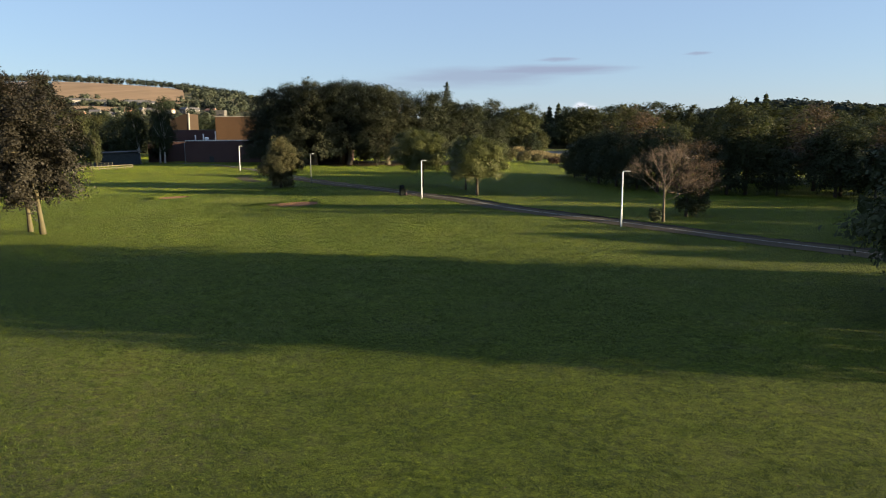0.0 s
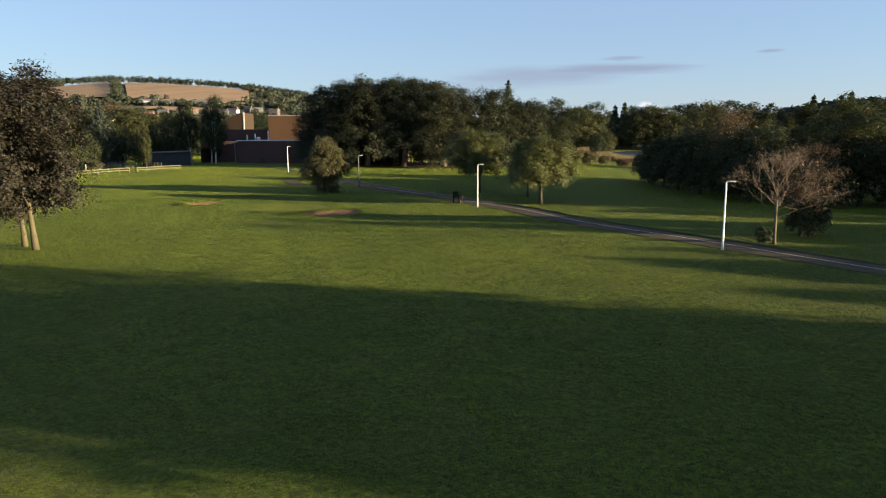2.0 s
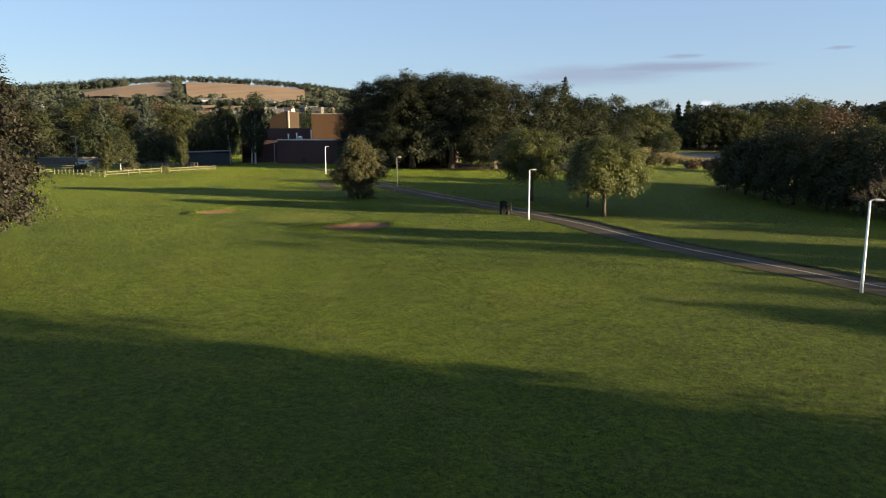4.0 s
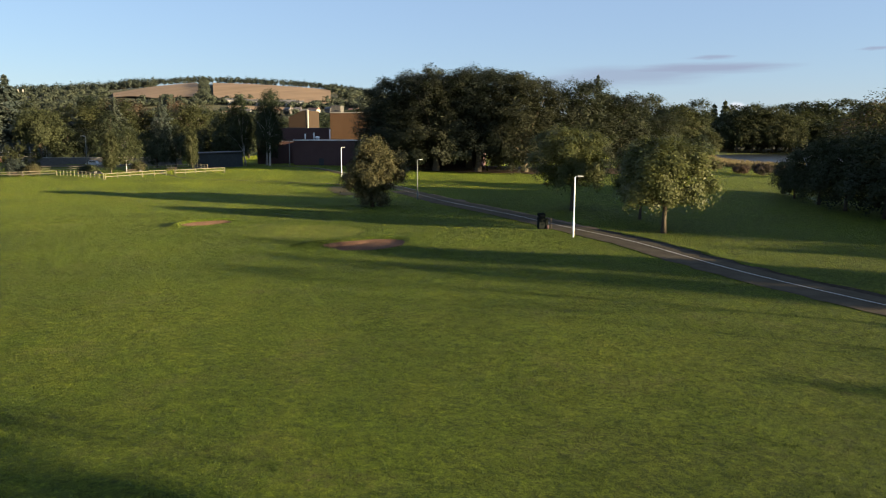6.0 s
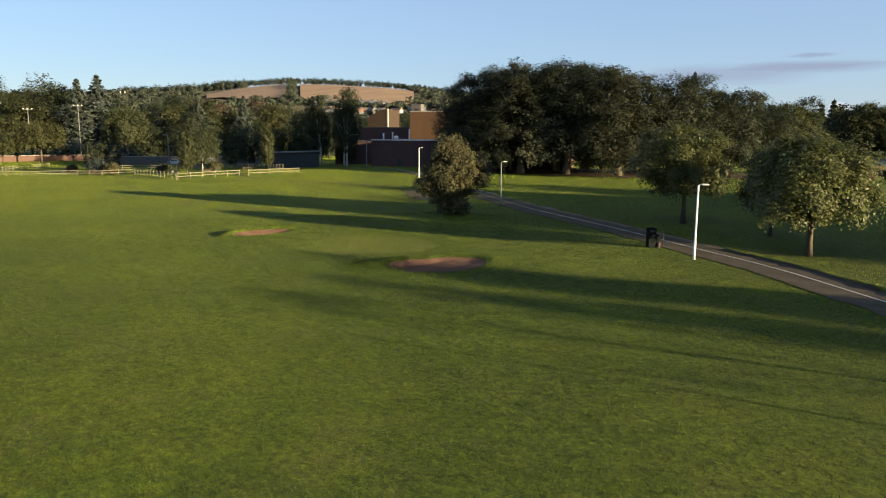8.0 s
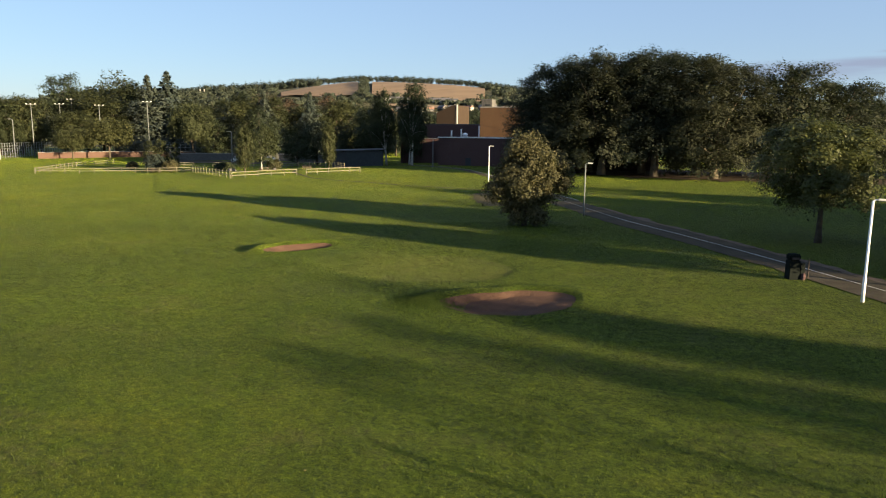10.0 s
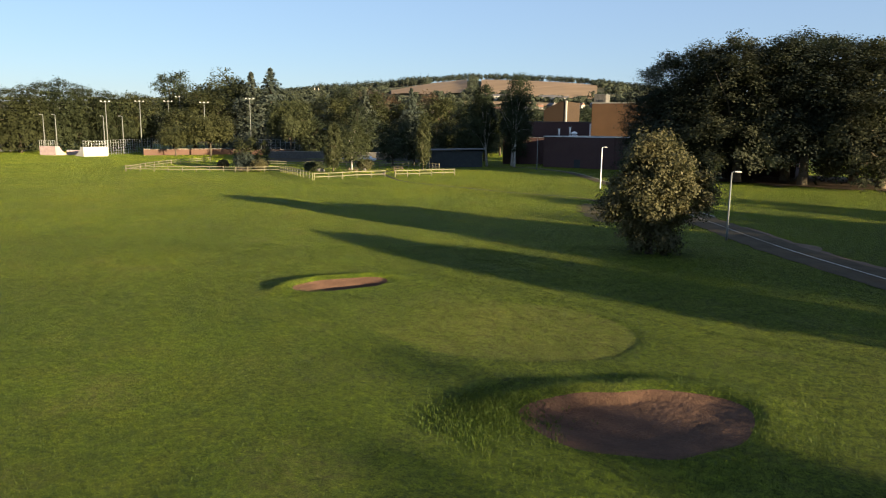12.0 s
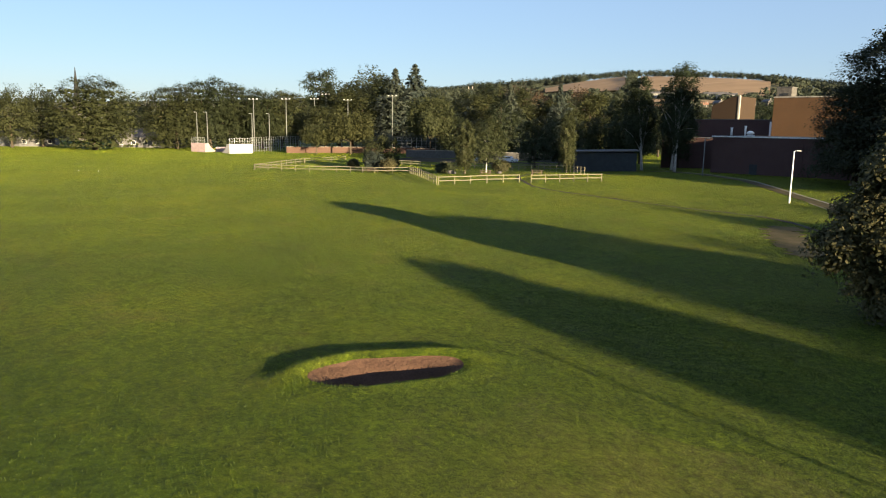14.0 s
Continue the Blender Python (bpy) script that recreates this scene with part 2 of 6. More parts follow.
def brick(name, a, b, mortar):
    m = Mat(name, 0.85, 0.0, 0.2)
    t = m.n.new("ShaderNodeTexBrick")
    t.inputs["Scale"].default_value = 1.0
    a, b, mortar = (tuple(0.86 * v for v in c) for c in (a, b, mortar))
    t.inputs["Color1"].default_value, t.inputs["Color2"].default_value, t.inputs["Mortar"].default_value = (*a, 1), (*b, 1), (*mortar, 1)
    t.inputs["Brick Width"].default_value, t.inputs["Row Height"].default_value = 0.225, 0.075
    t.inputs["Mortar Size"].default_value = 0.008
    sep, comb = m.n.new("ShaderNodeSeparateXYZ"), m.n.new("ShaderNodeCombineXYZ")
    m.l.new(m.tex.outputs["Object"], sep.inputs[0])
    m.l.new(m.math("ADD", sep.outputs["X"], sep.outputs["Y"]), comb.inputs[0])
    m.l.new(sep.outputs["Z"], comb.inputs[1])
    m.l.new(comb.outputs[0], t.inputs["Vector"])
    stain = m.noise(0.35, 5)
    m.color(m.mix(m.value(stain, 0.35, 0.75, 0, 0.4), t.outputs["Color"], tuple(0.6 * v for v in a)))
    m.bump(t.outputs["Fac"], 0.4, -0.01)
    return m.mat


M = dict(
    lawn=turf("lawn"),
    green=turf("mown_green", True),
    blade=leaves("grass_blades", (0.026, 0.050, 0.006), (0.044, 0.070, 0.008), (0.070, 0.086, 0.012), 0.7, 0.25),
    sand=None,
    asphalt=simple("asphalt", (0.052, 0.045, 0.033), (0.094, 0.081, 0.060), 0.8, 1.0, 0, 0.8, 0.015, 0.0, 40),
    gravel=simple("worn_gravel", (0.085, 0.062, 0.042), (0.145, 0.106, 0.074), 1.5, 0.95, 0, 0.6, 0.02, 0.1, 30),
    trodden=simple("trodden_earth", (0.036, 0.038, 0.012), (0.105, 0.080, 0.046), 0.9, 0.95, 0, 0.6, 0.03, 0.1, 12),
    line=simple("road_paint", (0.30, 0.285, 0.26), (0.52, 0.50, 0.46), 6, 0.7, 0, 0.2, 0.003),
    # darker copy of the road paint, shade put into its colour; kerb shares it
    dim_line=simple("dim_road_paint", (0.17, 0.155, 0.125), (0.32, 0.295, 0.25), 3, 0.8, 0, 0.2, 0.003),
    soil=simple("soil_edge", (0.02, 0.016, 0.012), (0.05, 0.04, 0.028), 4, 0.95, 0, 0.8, 0.03),
    white_post=simple("white_enamel", (0.72, 0.72, 0.70), (0.82, 0.82, 0.80), 2, 0.4, 0, 0.1, 0.002),
    galv=simple("galvanised_steel", (0.30, 0.32, 0.32), (0.48, 0.50, 0.50), 3, 0.5, 0.6, 0.1, 0.002),
    grey_post=simple("grey_painted_steel", (0.10, 0.11, 0.105), (0.17, 0.18, 0.17), 2, 0.6, 0, 0.1, 0.002),
    lamp=simple("lamp_housing", (0.34, 0.34, 0.33), (0.46, 0.46, 0.45), 3, 0.4, 0.1, 0.1, 0.002),
    bin=simple("dark_bin", (0.004, 0.006, 0.005), (0.009, 0.012, 0.010), 3, 0.85, 0, 0.1, 0.002, 0.08),
    fence=simple("weathered_fence_wood", (0.10, 0.092, 0.06), (0.19, 0.172, 0.115), 4, 0.8, 0, 0.4, 0.006),
    darkwood=simple("dark_stained_wood", (0.06, 0.045, 0.03), (0.14, 0.10, 0.07), 4, 0.8, 0, 0.4, 0.006),
    bark=simple("bark", (0.04, 0.033, 0.025), (0.10, 0.083, 0.06), 3, 0.95, 0, 1.0, 0.04, 0.1, 14),
    trunk_bark=simple("mossy_bark", (0.050, 0.044, 0.026), (0.110, 0.095, 0.055), 2, 0.95, 0, 0.9, 0.03, 0.1, 12),
    palebark=simple("pale_bark", (0.085, 0.070, 0.050), (0.165, 0.135, 0.098), 2, 0.9, 0, 0.8, 0.03, 0.15, 12),
    litter=simple("leaf_litter", (0.030, 0.022, 0.014), (0.085, 0.060, 0.036), 0.7, 0.95, 0, 0.9, 0.05, 0.1, 9),
    birchbark=simple("birch_bark", (0.16, 0.15, 0.14), (0.55, 0.53, 0.50), 5, 0.8, 0, 0.5, 0.01, 0.2, 9),
    twig=simple("dry_twigs", (0.075, 0.056, 0.042), (0.15, 0.115, 0.085), 3, 0.9, 0, 0.4, 0.01),
    brick_brown=brick("brown_brick", (0.050, 0.032, 0.019), (0.042, 0.026, 0.016), (0.046, 0.034, 0.024)),
    brick_orange=brick("orange_brick", (0.118, 0.066, 0.033), (0.100, 0.055, 0.028), (0.094, 0.064, 0.038)),
    brick_dark=brick("purple_brick", (0.100, 0.056, 0.053), (0.078, 0.044, 0.043), (0.094, 0.067, 0.063)),
    brick_red=brick("terracotta_brick", (0.112, 0.062, 0.045), (0.094, 0.053, 0.038), (0.105, 0.075, 0.060)),
    concrete=simple("pale_concrete", (0.22, 0.205, 0.18), (0.34, 0.32, 0.285), 1.0, 0.9, 0, 0.3, 0.01),
    render_white=simple("white_render", (0.317, 0.304, 0.273), (0.475, 0.458, 0.422), 1.2, 0.9, 0, 0.3, 0.01),
    pink=simple("faded_pink_paint", (0.24, 0.18, 0.18), (0.36, 0.28, 0.275), 1.0, 0.8, 0, 0.2, 0.005),
    stonewall=simple("grey_rubble_wall", (0.055, 0.053, 0.050), (0.125, 0.118, 0.108), 2.2, 0.95, 0, 1.0, 0.06, 0.2, 5),
    felt=simple("roofing_felt", (0.08, 0.08, 0.085), (0.14, 0.14, 0.14), 1.0, 0.9, 0, 0.3, 0.01),
    fascia=simple("white_fascia", (0.55, 0.55, 0.55), (0.75, 0.75, 0.75), 2, 0.5, 0, 0.1, 0.003),
    shed=simple("blue_grey_cladding", (0.018, 0.024, 0.028), (0.033, 0.041, 0.046), 1.5, 0.7, 0, 0.3, 0.01),
    slate=simple("slate_roof", (0.06, 0.06, 0.065), (0.14, 0.13, 0.13), 1.5, 0.7, 0, 0.4, 0.02),
    tile=simple("tile_roof", (0.16, 0.085, 0.06), (0.28, 0.15, 0.10), 1.5, 0.8, 0, 0.4, 0.02),
    pane=simple("dark_window_glass", (0.02, 0.022, 0.025), (0.04, 0.045, 0.05), 3, 0.1, 0, 0.0, 0.0, 0.6),
    rubber=simple("black_rubber", (0.012, 0.012, 0.012), (0.03, 0.03, 0.03), 5, 0.8),
    car=simple("white_car_paint", (0.60, 0.61, 0.62), (0.70, 0.71, 0.72), 2, 0.25, 0, 0.0, 0.0, 0.5),
    straw=None,
    reed=leaves("reeds", (0.08, 0.062, 0.026), (0.13, 0.10, 0.042), (0.19, 0.145, 0.06), 0.7, 0.3),
    # foliage
    lime=leaves("broad_green_leaves", (0.050, 0.062, 0.022), (0.083, 0.095, 0.033), (0.138, 0.140, 0.050), 0.5, 0.4),
    golden=leaves("yellowing_leaves", (0.048, 0.050, 0.024), (0.090, 0.085, 0.040), (0.150, 0.126, 0.058), 0.6, 0.40),
    maple=leaves("dull_purple_green_leaves", (0.015, 0.014, 0.011), (0.023, 0.021, 0.015), (0.034, 0.031, 0.021), 0.6, 0.2),
    beech=leaves("beech_leaves", (0.026, 0.032, 0.019), (0.035, 0.042, 0.025), (0.048, 0.052, 0.032), 0.75, 0.34),
    wood=leaves("woodland_leaves", (0.029, 0.036, 0.017), (0.044, 0.052, 0.022), (0.063, 0.069, 0.029), 0.7, 0.34),
    wood2=leaves("olive_leaves", (0.033, 0.039, 0.016), (0.050, 0.057, 0.023), (0.072, 0.077, 0.030), 0.7, 0.34),
    dome=leaves("dense_olive_leaves", (0.027, 0.034, 0.014), (0.040, 0.047, 0.018), (0.057, 0.063, 0.024), 0.75, 0.34),
    darkleaf=leaves("dark_leaves", (0.024, 0.032, 0.017), (0.034, 0.045, 0.022), (0.049, 0.059, 0.028), 0.75, 0.26),
    spruce=leaves("blue_spruce_needles", (0.025, 0.036, 0.028), (0.042, 0.055, 0.046), (0.072, 0.085, 0.072), 0.6, 0.2),
    poplar=leaves("poplar_leaves", (0.030, 0.040, 0.018), (0.050, 0.060, 0.027), (0.085, 0.093, 0.046)),
    birch=leaves("birch_leaves", (0.018, 0.026, 0.013), (0.027, 0.037, 0.017), (0.043, 0.053, 0.022), 0.7, 0.25),
    rust=leaves("rusty_leaves", (0.050, 0.035, 0.024), (0.080, 0.055, 0.036), (0.122, 0.084, 0.053), 0.6, 0.25),
    farwood=leaves("far_trees", (0.021, 0.029, 0.022), (0.034, 0.043, 0.029), (0.052, 0.058, 0.037), 0.8, 0.1),
)


def sandy():
    m = Mat("pink_bunker_sand", 0.95, 0.0, 0.1)
    c = m.ramp(m.mix(0.5, m.noise(1.1, 5), m.noise(16, 4)), ((0.3, (0.050, 0.029, 0.020)), (0.7, (0.132, 0.077, 0.053))))
    m.color(c).bump(m.mix(0.4, m.noise(3.2, 6, 0.75), m.noise(9, 5, 0.75)), 1.0, 0.26)
    return m.mat


def stubble():
    m = Mat("stubble_field", 0.95, 0.0, 0.1)
    lines = m.noise(1.0, 2, 0.5, m.coords(False, (0.09, 0.004, 0.004), radians(24)))
    c = m.ramp(m.mix(0.55, m.noise(0.004, 5), lines), ((0.3, (0.165, 0.112, 0.068)), (0.7, (0.27, 0.190, 0.116))))
    m.color(c)
    return m.mat


def lake_water():
    m = Mat("lake_water", 0.28, 0.0, 0.5)
    m.color((0.012, 0.018, 0.022))
    m.bump(m.noise(1.6, 3, 0.6, m.coords(False, (1, 0.4, 1))), 0.6, 0.08)
    return m.mat


M["sand"], M["straw"], M["water"] = sandy(), stubble(), lake_water()


# ---- small builders ----
def mesh_of(name, verts, faces, mats, which=None, smooth=False):
    """A mesh from arrays of corners and faces (all of the same number of corners, or plain lists)."""
    me = bpy.data.meshes.new(name)
    v = np.asarray(verts, np.float32).reshape(-1, 3)
    if isinstance(faces, np.ndarray):
        k = faces.shape[1]
        me.vertices.add(len(v))
        me.vertices.foreach_set("co", v.ravel())
        me.loops.add(faces.size)
        me.loops.foreach_set("vertex_index", faces.astype(np.int32).ravel())
        me.polygons.add(len(faces))
        me.polygons.foreach_set("loop_start", np.arange(0, faces.size, k, dtype=np.int32))
        me.update(calc_edges=True)
        me.validate()
    else:
        me.from_pydata([tuple(map(float, c)) for c in v], [], [tuple(map(int, f)) for f in faces])
    for m in mats if isinstance(mats, (list, tuple)) else [mats]:
        me.materials.append(m)
    if which is not None:
        me.polygons.foreach_set("material_index", np.asarray(which, np.int32))
    if smooth:
        me.polygons.foreach_set("use_smooth", np.ones(len(me.polygons), bool))
    return me


def put(name, me, parent=None, at=None, label=""):
    """Links a mesh as one object, as a part where a parent is given."""
    ob = new(name, me)
    if parent is not None:
        ob.parent = parent
    if at is not None:
        ob.matrix_basis = at
    return tagged(ob, label)


def part(name, bm, material, parent=None, label="", at=None, smooth=False):
    me = bpy.data.meshes.new(name)
    bm.to_mesh(me)
    bm.free()
    me.materials.append(material)
    if smooth:
        me.polygons.foreach_set("use_smooth", np.ones(len(me.polygons), bool))
    return put(name, me, parent, at, label)


def thing(name, m, label, category, group="", kind=""):
    ob = new(name)
    ob.empty_display_size = 0.3
    ob.matrix_basis = m
    return tagged(ob, label, category, group, kind)


def box(x0, y0, z0, x1, y1, z1, bevel=0.0, bm=None):
    bm = bm or bmesh.new()
    made = bmesh.ops.create_cube(bm, size=1.0)["verts"]
    for v in made:
        v.co = Vector(((x0 + x1) / 2 + v.co.x * (x1 - x0), (y0 + y1) / 2 + v.co.y * (y1 - y0), (z0 + z1) / 2 + v.co.z * (z1 - z0)))
    if bevel:
        bmesh.ops.bevel(bm, geom=list({e for v in made for e in v.link_edges}), offset=bevel, segments=2, affect="EDGES")
    return bm


def tube(points, radii, sides=8, bm=None, cap=True):
    """A tapered round rod along a line of points."""
    bm = bm or bmesh.new()
    pts, rings = [Vector(p) for p in points], []
    for i, p in enumerate(pts):
        way = (pts[min(i + 1, len(pts) - 1)] - pts[max(i - 1, 0)]).normalized()
        side = way.cross(Vector((0.31, 0.95, 0.05))).normalized()
        up = side.cross(way)
        r = radii[i] if isinstance(radii, (list, tuple)) else radii
        rings.append([bm.verts.new(p + r * (math.cos(a) * side + math.sin(a) * up)) for a in np.linspace(0, 2 * math.pi, sides, endpoint=False)])
    for a, b in zip(rings, rings[1:]):
        for i in range(sides):
            bm.faces.new((a[i], a[(i + 1) % sides], b[(i + 1) % sides], b[i]))
    if cap:
        bm.faces.new(rings[0][::-1])
        bm.faces.new(rings[-1])
    return bm


def rods(segments, sides=4):
    """Many thin tapered rods at once: rows of start, end, start radius, end radius. Returns corners and quads."""
    s = np.asarray(segments, float)
    a, b, ra, rb = s[:, 0:3], s[:, 3:6], s[:, 6], s[:, 7]
    w = b - a
    w /= np.linalg.norm(w, axis=1)[:, None] + 1e-9
    ref = np.where(np.abs(w[:, 2:3]) > 0.9, [[1.0, 0, 0]], [[0, 0, 1.0]])
    u = np.cross(w, ref)
    u /= np.linalg.norm(u, axis=1)[:, None]
    v = np.cross(w, u)
    ang = np.linspace(0, 2 * math.pi, sides, endpoint=False)
    ring = np.cos(ang)[None, :, None] * u[:, None] + np.sin(ang)[None, :, None] * v[:, None]
    verts = np.concatenate([a[:, None] + ra[:, None, None] * ring, b[:, None] + rb[:, None, None] * ring], 1)
    n = len(s)
    i = np.arange(sides)
    quad = np.stack([i, (i + 1) % sides, sides + (i + 1) % sides, sides + i], 1)
    faces = (np.arange(n)[:, None, None] * 2 * sides + quad[None]).reshape(-1, 4)
    return verts.reshape(-1, 3), faces


# ---- the lie of the land ----
def ease(a, b, v):
    t = np.clip((np.asarray(v, float) - a) / (b - a), 0, 1)
    return t * t * (3 - 2 * t)


BUNKERS = (  # middle, way along, half length, half depth, bowl, lip
    ((-24.4, 83.7), (0.74, 0.673), 3.15, 2.3, 0.24, 0.22),
    ((-42.7, 89.9), (0.30, 0.954), 2.45, 1.10, 0.50, 0.29),
)
GREEN = (-34.6, 89.2, 7.2, 4.9)
HILL = np.array([(-75, 1.4), (-60, 1.7), (-45, 1.5), (-26, 1.75), (-22, 2.25), (-19.5, 2.15), (-16, 1.6), (-5, 1.3), (5, 1.4), (14, 2.0), (20, 2.9),
                 (24, 3.45), (26, 3.65), (28, 3.80), (32, 3.98), (35.5, 4.02), (39, 3.72), (42.5, 3.32), (45, 3.05), (48, 2.85), (53, 2.6), (65, 1.9), (80, 1.4), (95, 1.0)])
VIEW = np.array([-12.0, 50.0])
LAKE = (76.0, 320.0, 62.0, 100.0)


def bunker_rho(k, x, y):
    (cx, cy), (ux, uy), a, b, *_ = BUNKERS[k]
    u, v = (x - cx) * ux + (y - cy) * uy, -(x - cx) * uy + (y - cy) * ux
    ang = np.arctan2(v, u)
    wob = 1 + 0.06 * np.sin(2 * ang + 1.1 + k) + 0.05 * np.sin(3 * ang + 2 * k) + 0.025 * np.sin(7 * ang)
    return np.hypot(u / a, v / b) / wob, v / b, u / a


def green_rho(x, y):
    ang = np.arctan2(y - GREEN[1], x - GREEN[0])
    return np.hypot((x - GREEN[0]) / GREEN[2], (y - GREEN[1]) / GREEN[3]) / (1 + 0.06 * np.sin(2 * ang + 0.6) + 0.04 * np.sin(3 * ang))


def lake_rho(x, y):
    ang = np.arctan2((y - LAKE[1]) / LAKE[3], (x - LAKE[0]) / LAKE[2])
    return (np.abs((x - LAKE[0]) / LAKE[2]) ** 3 + np.abs((y - LAKE[1]) / LAKE[3]) ** 3) ** (1 / 3) / (1 + 0.03 * np.sin(3 * ang + 0.4) + 0.02 * np.sin(7 * ang))


def land(x, y):
    """The height of the ground."""
    x, y = np.asarray(x, float), np.asarray(y, float)
    z = 1.0 * ease(108, 172, y) * ease(-125, -88, x) * ease(25, -12, x)
    z = z - 0.45 * ease(-98, -145, x)
    z = z + 0.10 * np.sin(x * 0.11 + 0.7) * np.sin(y * 0.09 + 0.3) + 0.05 * np.sin(x * 0.31 + y * 0.17) * np.sin(y * 0.23)
    for k in range(2):
        rho, far, along = bunker_rho(k, x, y)
        bowl, lip = BUNKERS[k][4:]
        away = ease(-0.6, 0.6, far)  # the side away from the sun slopes, the near side is a steep turf face
        gentle = away if k else 1 - away  # the nearer bunker slopes on its sunny side instead
        deep = bowl * (1 if k else 0.42 + 0.58 * ease(0.7, -0.4, along))
        z = z - deep * (1 - ease(0, 1, (rho - (0.80 - 0.6 * gentle)) / (0.20 + 0.6 * gentle))) * (rho < 1)
        crest = np.exp(-(((rho - 1.16) / np.where(rho < 1.16, 0.15, 0.30)) ** 2))
        z = z + lip * crest * (0.16 + 0.84 * away)
    z = z - 0.06 * (1 - ease(0.985, 1.0, green_rho(x, y))) * ease(-38, -30, x)
    z = z - 1.6 * (1 - ease(0.9, 1.1, lake_rho(x, y)))
    d, az = np.hypot(x - VIEW[0], y - VIEW[1]), np.degrees(np.arctan2(-(x - VIEW[0]), y - VIEW[1]))
    top = np.tan(np.radians(np.interp(az, HILL[:, 0], HILL[:, 1]))) * 1650
    roll = 1 + 0.02 * np.sin(x * 0.006) * np.sin(y * 0.005)
    return z + top * roll * ease(520, 1700, d) * (1 - 0.45 * ease(1750, 3200, d)) * (y > -400)


def spread(lo, hi, stretches, grow=1.2):
    """Grid lines: even steps over some stretches, wider and wider beyond them."""
    out = [v for a, b, step in stretches for v in np.arange(a, b, step)]
    for way, edge, step in ((1, stretches[-1][1], stretches[-1][2]), (-1, stretches[0][0], stretches[0][2])):
        v = edge
        while lo < v < hi:
            out.append(v)
            step = min(step * grow, 60)
            v += way * step
    return np.array(sorted({round(float(v), 3) for v in (*out, lo, hi)}))


def sheet(name, xs, ys, lift, mat, keep=None, label="", kind="structure", category="", smooth=True):
    """A sheet draped over the land."""
    gx, gy = np.meshgrid(xs, ys)
    v = np.stack([gx, gy, land(gx, gy) + lift], -1).reshape(-1, 3)
    nx, ny = len(xs), len(ys)
    i, j = np.meshgrid(np.arange(nx - 1), np.arange(ny - 1))
    a = (j * nx + i).ravel()
    f = np.stack([a, a + 1, a + 1 + nx, a + nx], 1)
    if keep is not None:
        mid = v[f].mean(1)
        f = f[keep(mid[:, 0], mid[:, 1])]
        used, inv = np.unique(f, return_inverse=True)
        v, f = v[used], inv.reshape(-1, 4)
    return tagged(put(name, mesh_of(name, v, f, mat, smooth=smooth)), label, category, "", kind)


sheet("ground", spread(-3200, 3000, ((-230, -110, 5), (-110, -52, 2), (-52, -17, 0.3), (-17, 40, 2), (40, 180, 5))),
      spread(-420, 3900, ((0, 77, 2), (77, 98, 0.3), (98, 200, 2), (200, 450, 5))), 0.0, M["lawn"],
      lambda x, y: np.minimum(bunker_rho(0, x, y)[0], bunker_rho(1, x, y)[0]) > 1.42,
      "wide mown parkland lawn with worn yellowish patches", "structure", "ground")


def green_sheet(n=150, rings=16):
    ang, rr = np.meshgrid(np.linspace(0, 2 * math.pi, n, endpoint=False), np.linspace(0.0005, 0.985, rings))
    th = ang
    for _ in range(8):  # the outline is given by the true bearing, so it is found step by step
        r = rr * (1 + 0.06 * np.sin(2 * th + 0.6) + 0.04 * np.sin(3 * th))
        th = np.arctan2(GREEN[3] * r * np.sin(ang), GREEN[2] * r * np.cos(ang))
    x, y = GREEN[0] + GREEN[2] * r * np.cos(ang), GREEN[1] + GREEN[3] * r * np.sin(ang)
    v = np.stack([x, y, land(x, y) + 0.012 - 0.05 * ease(0.72, 0.985, rr) * ease(-31, -37, x)], -1).reshape(-1, 3)
    j, i = np.meshgrid(np.arange(rings - 1), np.arange(n), indexing="ij")
    f = np.stack([j * n + i, j * n + (i + 1) % n, (j + 1) * n + (i + 1) % n, (j + 1) * n + i], -1).reshape(-1, 4)
    tagged(put("putting_green", mesh_of("putting_green", v, f, M["green"], smooth=True)),
           "closely mown pale putting green between the sand bunkers", "golf green", "", "structure")


